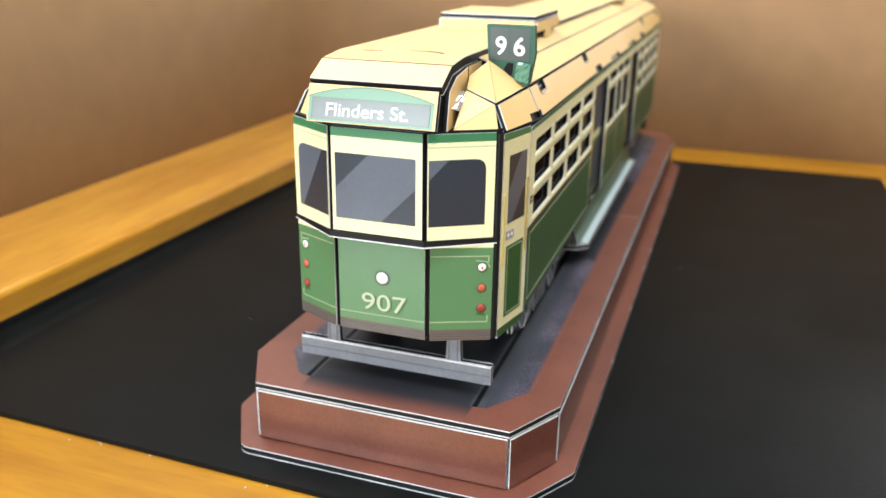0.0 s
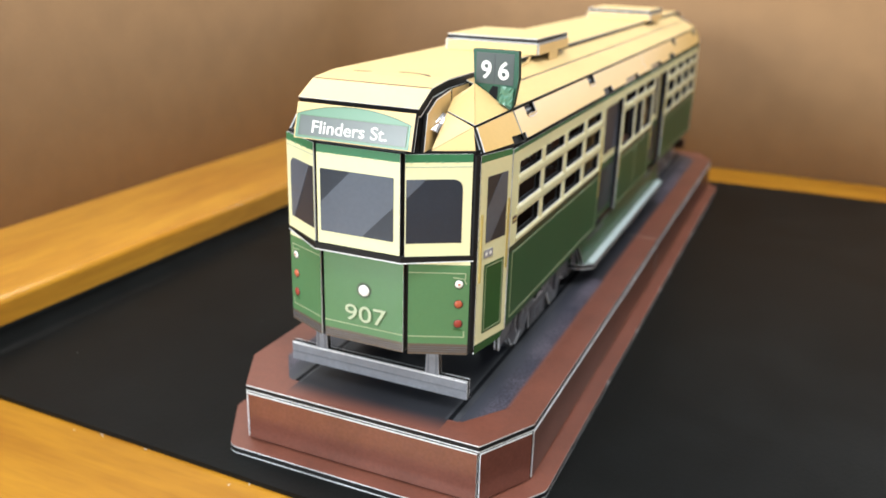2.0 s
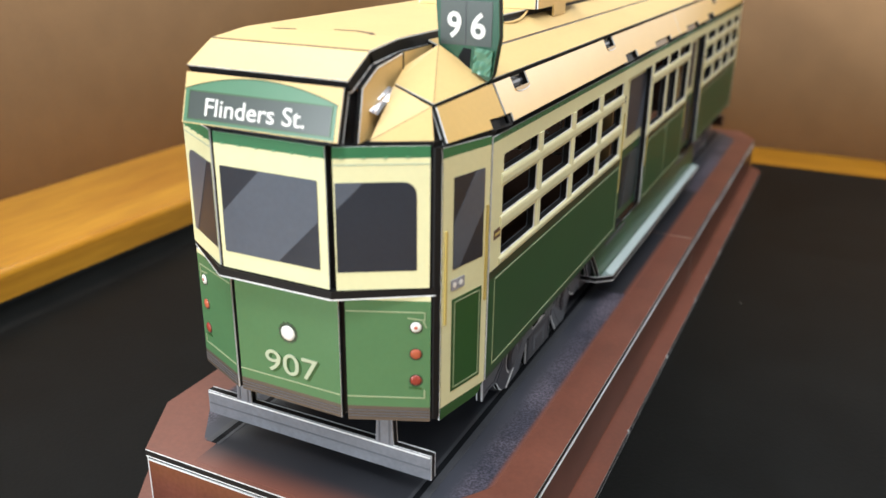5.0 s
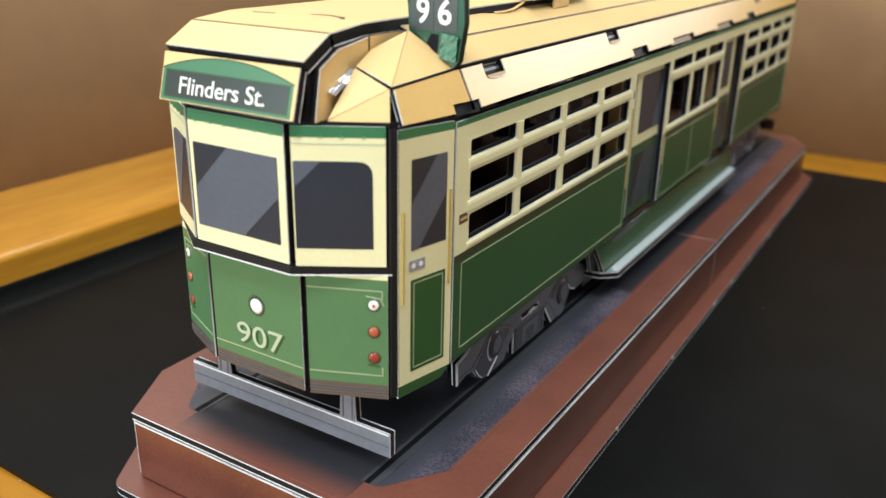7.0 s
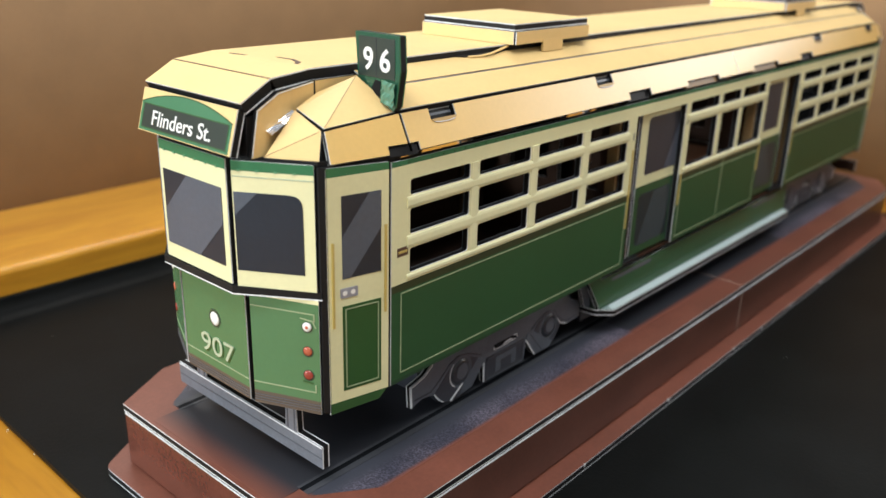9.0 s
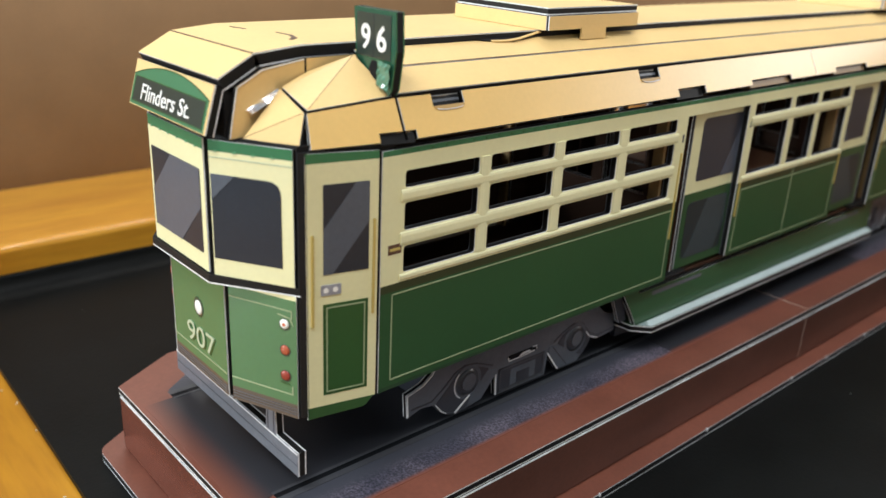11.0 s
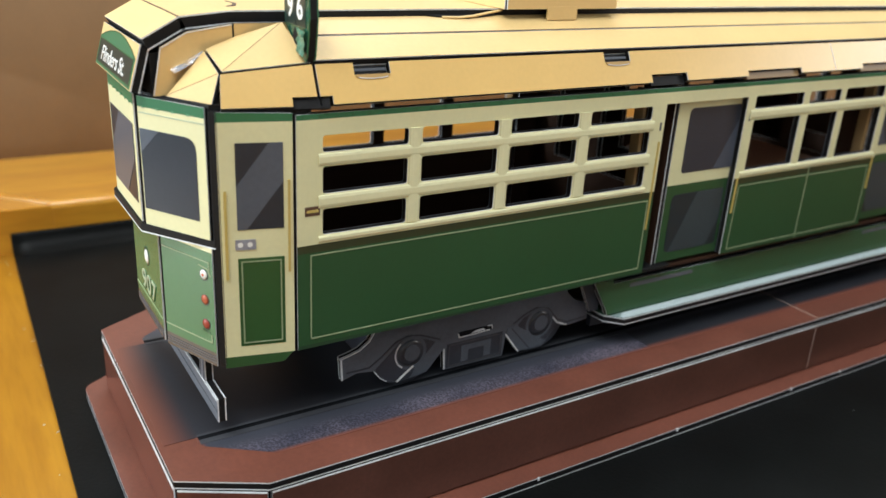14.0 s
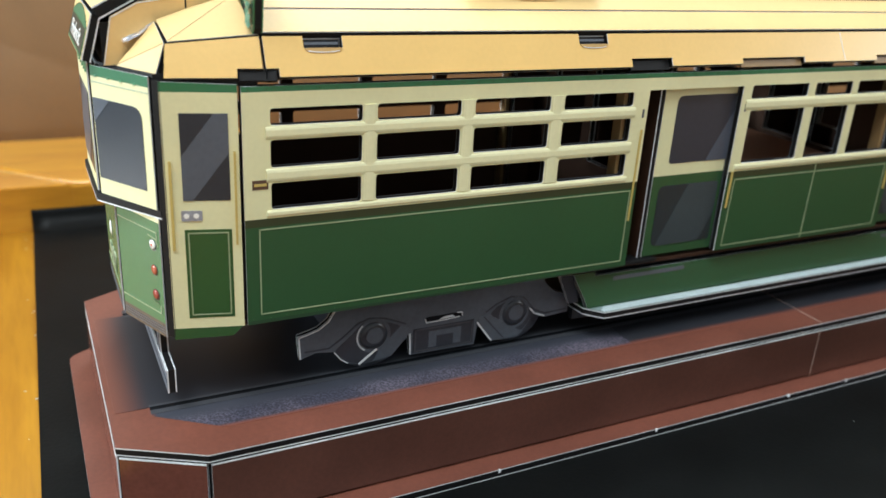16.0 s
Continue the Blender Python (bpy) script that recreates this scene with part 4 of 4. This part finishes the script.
def roof_box(y0, y1):
    x0, x1, zb, zt = -0.0155, 0.0203, 0.1252, 0.1289
    lid = board("vent_lid", tram, [rounded(rect(x0 + 0.0006, y0 + 0.0006, x1 - 0.0006, y1 - 0.0006), 0.0002, 1)], XY(zt + 0.0019), M_roof_top, th=0.0019, label="cream roof vent lid with black edges")
    for o, u, L in (((x0, y0, 0), (1, 0, 0), x1 - x0), ((x1, y0, 0), (0, 1, 0), y1 - y0), ((x1, y1, 0), (-1, 0, 0), x1 - x0), ((x0, y1, 0), (0, -1, 0), y1 - y0)):
        board("vent_wall", tram, [rect(0.0006, zb, L - 0.0006, zt - 0.0002)], basis(o, u, (0, 0, 1)), M_roof_top, th=0.0015, label="cream roof vent wall")
    part("vent_core", box_bm(x0 + 0.0014, y0 + 0.0014, zb, x1 - 0.0014, y1 - 0.0014, zt), M_foam, tram)


roof_box(0.0630, 0.1010)
roof_box(LEN - 0.1010, LEN - 0.0630)

_, F, h = roof_strip(R2, R3, 0.0, LEN)
printed("torn_gap", tram, [(0.0405, h + 0.0002), (0.0440, h - 0.0007), (0.0480, h - 0.0011), (0.0530, h - 0.0015), (0.0575, h - 0.0009), (0.0640, h + 0.0002)], F, M_foam, 0.0003, label="ragged black gap beside the roof ridge")
bm = bmesh.new()
edge_a = [(0.0455, h - 0.0012, 0.0003), (0.0500, h - 0.0018, 0.0005), (0.0540, h - 0.0019, 0.0009), (0.0580, h - 0.0012, 0.0012), (0.0640, h + 0.0002, 0.0013)]
rows = [[bm.verts.new(F @ Vector((u, v + dv, d + dd))) for u, v, d in edge_a] for dv, dd in ((0, 0), (0.0005, 0.0001), (0.0005, -0.0002), (0, -0.0003))]
for r0, r1 in zip(rows, rows[1:] + rows[:1]):
    for k in range(4):
        bm.faces.new((r0[k], r0[k + 1], r1[k + 1], r1[k]))
for k in (0, 4):
    bm.faces.new([r[k] for r in rows])
part("torn_paper", bm, M_roof_top, tram, "torn paper sliver along the roof ridge")
for y0 in (0.0765, LEN - 0.0865):
    board("vent_tab", tram, [rect(y0, 0.1224, y0 + 0.0100, 0.1258)], YZ(0.02045), M_roof_top, th=0.0006, edge=M_roof_top, label="cream tab under the roof vent")

# route sign on the roof corner
Fr = XZ(0.0036)
out = rounded([(0.0197, 0.1328), (0.0205, 0.1226), (0.0318, 0.1160), (0.0327, 0.1172), (0.0340, 0.1250), (0.0336, 0.1328)], [0.0003, 0, 0, 0.0005, 0.001, 0.0003], 3)
route = board("route_sign", tram, [out], Fr, M_routegreen, th=0.0022, label="dark green route number sign standing on the roof", back=M_routegreen, edge=M_signgreen)
printed("sign_field", route, rect(0.0209, 0.1231, 0.0324, 0.1319), Fr, M_signblack, 0.00012)
printed("sign_slot", route, [(0.0250, 0.1206), (0.0262, 0.1193), (0.0276, 0.1186), (0.0279, 0.1224), (0.0262, 0.1226)], Fr, M_black, 0.00012)
bm = bmesh.new()
rng_ = random.Random(9)
tape = [[bm.verts.new(Fr @ Vector((0.0284 + 0.0040 * i / 6 + 0.0006 * j / 6, 0.1178 + 0.0052 * j / 6 - 0.0006 * i / 6, 0.0004 + rng_.uniform(0, 0.0006)))) for j in range(7)] for i in range(7)]
for i in range(6):
    for j in range(6):
        bm.faces.new((tape[i][j], tape[i + 1][j], tape[i + 1][j + 1], tape[i][j + 1]))
part("crinkled_tape", bm, M_tape, route, "crinkled glossy pale green tape")
stripe("sign_divider", route, [(0.0266, 0.1233), (0.0266, 0.1317)], 0.0002, Fr, M_track, lift=0.00018)
lettering("route_numeral", route, "9", Fr, 0.0225, 0.1245, 0.0256, 0.1297, M_white, "white route numeral", bold=0.018)
lettering("route_numeral", route, "6", Fr, 0.0278, 0.1245, 0.0310, 0.1297, M_white, "white route numeral", bold=0.018)


# ---- running gear ----
def bogie(X):
    F = YZ(0.0283)
    out = [(0.0146, 0.0332), (0.0141, 0.0399), (0.0165, 0.0404), (0.0195, 0.0413), (0.0222, 0.0433), (0.0252, 0.0482), (0.0862, 0.0482), (0.0885, 0.0440), (0.0915, 0.0413), (0.0966, 0.0395), (0.0968, 0.0340), (0.0895, 0.0334), (0.0868, 0.0340),
           (0.0850, 0.0356), (0.0838, 0.0330), (0.0815, 0.0298), (0.0800, 0.0284), (0.0712, 0.0286), (0.0664, 0.0350), (0.0657, 0.0286), (0.0458, 0.0288), (0.0452, 0.0352), (0.0402, 0.0296), (0.0352, 0.0289), (0.0310, 0.0288), (0.0272, 0.0300), (0.0240, 0.0338), (0.0190, 0.0345)]
    b = board("bogie_frame", tram, [out], F, M_bogie, th=0.0016, X=X, label="dark grey card bogie side frame")
    # the guards behind the arms are printed darker
    printed("axle_guard", b, rounded([(0.0240, 0.0340), (0.0272, 0.0303), (0.0310, 0.0291), (0.0345, 0.0291), (0.0400, 0.0345), (0.0428, 0.0384), (0.0396, 0.0398), (0.0350, 0.0413), (0.0318, 0.0410), (0.0282, 0.0376)], 0.0008, 3), F, M_bogie_dark, X=X)
    printed("axle_guard", b, rounded([(0.0702, 0.0372), (0.0724, 0.0393), (0.0764, 0.0409), (0.0806, 0.0402), (0.0848, 0.0348), (0.0813, 0.0302), (0.0780, 0.0322)], 0.0008, 3), F, M_bogie_dark, X=X)
    for cy, cz, a0 in ((0.0348, 0.0368, 0.75), (0.0783, 0.0365, -0.25)):
        printed("guard_plate", b, circle(cy, cz, 0.0050, 22), F, M_bogie, 0.00014, X=X)
        dome("axle_box", b, cy, cz, 0.0040, 0.0006, F, M_bogie_dark, X=X, label="round black axle box")
        printed("box_cap", b, circle(cy + 0.0002, cz + 0.0002, 0.0024, 18), F, M_bogie, 0.00070, X=X, base=0.0003)
        stripe("axle_ring", b, [(cy + 0.0046 * math.cos(a), cz + 0.0046 * math.sin(a)) for a in [math.pi * (a0 + 0.08 * k) for k in range(8)]], 0.00038, F, M_paper if a0 > 0 else M_bogie, X=X, lift=0.0002)
    # braces with their white cut edges
    printed("brace", b, [(0.0350, 0.0291), (0.0402, 0.0298), (0.0450, 0.0354), (0.0452, 0.0374), (0.0424, 0.0382), (0.0362, 0.0318)], F, M_bogie, 0.00016, X=X)
    stripe("cut_edge", b, [(0.0310, 0.0291), (0.0356, 0.0325)], 0.0006, F, M_paper, X=X, lift=0.0003)
    stripe("cut_edge", b, [(0.0240, 0.0336), (0.0258, 0.0312), (0.0276, 0.0299)], 0.00025, F, M_paper, X=X, lift=0.0002)
    printed("brace", b, [(0.0666, 0.0352), (0.0668, 0.0374), (0.0702, 0.0372), (0.0798, 0.0304), (0.0800, 0.0286), (0.0714, 0.0288)], F, M_bogie, 0.00016, X=X)
    stripe("brace_line", b, [(0.0685, 0.0366), (0.0752, 0.0290)], 0.0004, F, M_bogie_dark, X=X, lift=0.0002)
    stripe("cut_edge", b, [(0.0664, 0.0352), (0.0712, 0.0289)], 0.00045, F, M_paper, X=X, lift=0.0002)
    stripe("cut_edge", b, [(0.0455, 0.0352), (0.0458, 0.0292)], 0.00045, F, M_paper, X=X)
    stripe("cut_edge", b, [(0.0804, 0.0400), (0.0816, 0.0390), (0.0834, 0.0372), (0.0852, 0.0352), (0.0888, 0.0338)], 0.00038, F, M_paper, X=X)
    stripe("cut_edge", b, [(0.0148, 0.0335), (0.0144, 0.0396), (0.0166, 0.0401), (0.0196, 0.0410), (0.0224, 0.0430), (0.0244, 0.0464)], 0.00034, F, M_paper, X=X)
    # slot with a paper tab, and the spring box
    printed("slot", b, rounded(rect(0.0500, 0.0381, 0.0612, 0.0396), 0.0006, 3), F, M_black, X=X)
    stripe("cut_edge", b, [(0.0500, 0.0389), (0.0503, 0.0380), (0.0560, 0.0380), (0.0604, 0.0383)], 0.00028, F, M_paper, X=X, lift=0.0002)
    stripe("cut_edge", b, [(0.0598, 0.0396), (0.0612, 0.0395), (0.0613, 0.0386)], 0.00026, F, M_paper, X=X, lift=0.0002)
    printed("tab", b, [(0.0542, 0.0384), (0.0590, 0.0386), (0.0582, 0.0392), (0.0556, 0.0391)], F, M_paper, 0.0003, X=X)
    printed("spring_box", b, rect(0.0464, 0.0292, 0.0652, 0.0366), F, M_bogie_dark, X=X)
    stripe("spring_frame", b, rect(0.0472, 0.0296, 0.0646, 0.0361), 0.0004, F, M_rail, True, X=X, lift=0.00022)
    printed("spring_plate", b, rect(0.0512, 0.0302, 0.0612, 0.0352), F, M_bogie, 0.00018, X=X)
    printed("spring_recess", b, rect(0.0536, 0.0302, 0.0588, 0.0336), F, M_bogie_dark, 0.00024, X=X)
    stripe("frame_shade", b, [(0.0160, 0.0352), (0.0225, 0.0352), (0.0262, 0.0376), (0.0300, 0.0408), (0.0335, 0.0421), (0.0380, 0.0414), (0.0440, 0.0388)], 0.0004, F, M_bogie_dark, X=X)
    stripe("frame_shade", b, [(0.0690, 0.0382), (0.0722, 0.0402), (0.0768, 0.0418), (0.0812, 0.0408), (0.0848, 0.0366), (0.0890, 0.0346), (0.0962, 0.0350)], 0.0004, F, M_bogie_dark, X=X)
    for y in (0.0347, 0.0790):
        bm = bmesh.new()
        slab(bm, [circle(y, 0.0365, 0.0102, 28)], YZ(0.0262), (0, -0.0018))
        bm.transform(X)
        part("wheel", bm, M_bogie_dark, tram, "black card wheel behind the bogie frame")


for S in (I4, LEFT):
    bogie(S)
    bogie(S @ REAR)
    # skirt and footboard under the doors
    a, b = Vector((0.0319, 0, 0.0474)), Vector((0.0339, 0, 0.0370))
    F = basis(b, (0, 1, 0), a - b)
    h = (a - b).length
    out = [(0.0998, 0.0), (LEN - 0.0998, 0.0), (LEN - 0.0988, 0.0028), (LEN - 0.0950, h), (LEN - 0.1025, h), (LEN - 0.1025, h - 0.0012), (0.1025, h - 0.0012), (0.1025, h), (0.0950, h), (0.0988, 0.0028)]
    skirt = board("skirt_panel", tram, [out], F, M_foot, th=0.0016, X=S, label="green card skirt under the doors")
    for R in (I4, REAR):
        printed("slot", skirt, rounded(rect(0.1090, h - 0.0034, 0.1360, h - 0.0022), 0.0003, 2), F, M_greydark, 0.00012, X=S @ R)
        G = basis((0.0312, 0, 0), (0, 1, 0), (0, 0, 1))
        board("bracket", tram, [[(0.0950, 0.0380), (0.0985, 0.0380), (0.0950, 0.0472), (0.0908, 0.0472)]], G, M_bogie_dark, th=0.0012, X=S @ R, label="dark card bracket with a white cut edge")
    plan = [(0.0262, 0.0985), (0.0329, 0.0991), (0.0376, 0.1036), (0.0376, LEN - 0.1036), (0.0329, LEN - 0.0991), (0.0262, LEN - 0.0985)]
    foot = board("footboard", tram, [plan], XY(0.0367), M_foot, X=S, label="green card footboard with a silver tread")
    bm = bmesh.new()
    slab(bm, [[(0.0341, 0.1006), (0.0375, 0.1038), (0.0375, LEN - 0.1038), (0.0341, LEN - 0.1006)]], XY(0.0367), (0.00010, -0.00005))
    bm.transform(S)
    tread = part("tread", bm, M_treadgap, foot, "silver ribbed tread strip")
    bm = bmesh.new()
    y = 0.1034
    while y < LEN - 0.1040:
        inner = 0.0343 + max(0.0, 0.1050 - y) * 0.9
        slab(bm, [rect(inner, y, 0.0374, y + 0.00072)], XY(0.0367), (0.00024, 0.00005))
        y += 0.0010
    bm.transform(S)
    ribs = part("ribs", bm, M_tread, tread, "pale silver cross ribs")
    ribs["kind"] = "stuff"
    bm = box_bm(0.0250, 0.100, 0.0300, 0.0268, LEN - 0.100, 0.0485)
    bm.transform(S)
    part("underframe", bm, M_bogie_dark, tram, "black card underframe")
for R in (I4, REAR):
    bm = box_bm(-0.016, 0.030, ZT + 0.0003, 0.016, 0.090, 0.0480)
    bm.transform(R)
    part("truck_block", bm, M_bogie_dark, tram, "black card support block under the tram")

# ---- dust on the desk ----
rng_ = random.Random(21)
bm = bmesh.new()
for k in range(15):
    if k < 12:
        x = rng_.uniform(-0.20, 0.02)
        y = -0.0440 - (x + 0.2) * 0.022 - rng_.uniform(0.0, 0.004)
    else:
        x, y = rng_.uniform(-0.22, 0.10), rng_.uniform(-0.15, -0.05)
    F = basis((x, y, DESK), (math.cos(k * 2.1), math.sin(k * 2.1), 0), (-math.sin(k * 2.1), math.cos(k * 2.1), 0))
    L, w = rng_.uniform(0.0003, 0.0012), rng_.uniform(0.0001, 0.0002)
    slab(bm, [[(0, 0), (L * 0.5, -w), (L, 0), (L * 0.6, w)]], F, (0.0002, 0.00002))
for k in range(16):
    x, y = rng_.uniform(-0.15, 0.18), rng_.uniform(-0.03, 0.2)
    if abs(x) > 0.065:
        slab(bm, [circle(x, y, rng_.uniform(0.00006, 0.00014), 6)], XY(MAT), (0.00015, 0.00002))
tagged(part("dust_flecks", bm, M_paper, None), "tiny pale dust flecks on the desk and mat", "dust", kind="stuff")
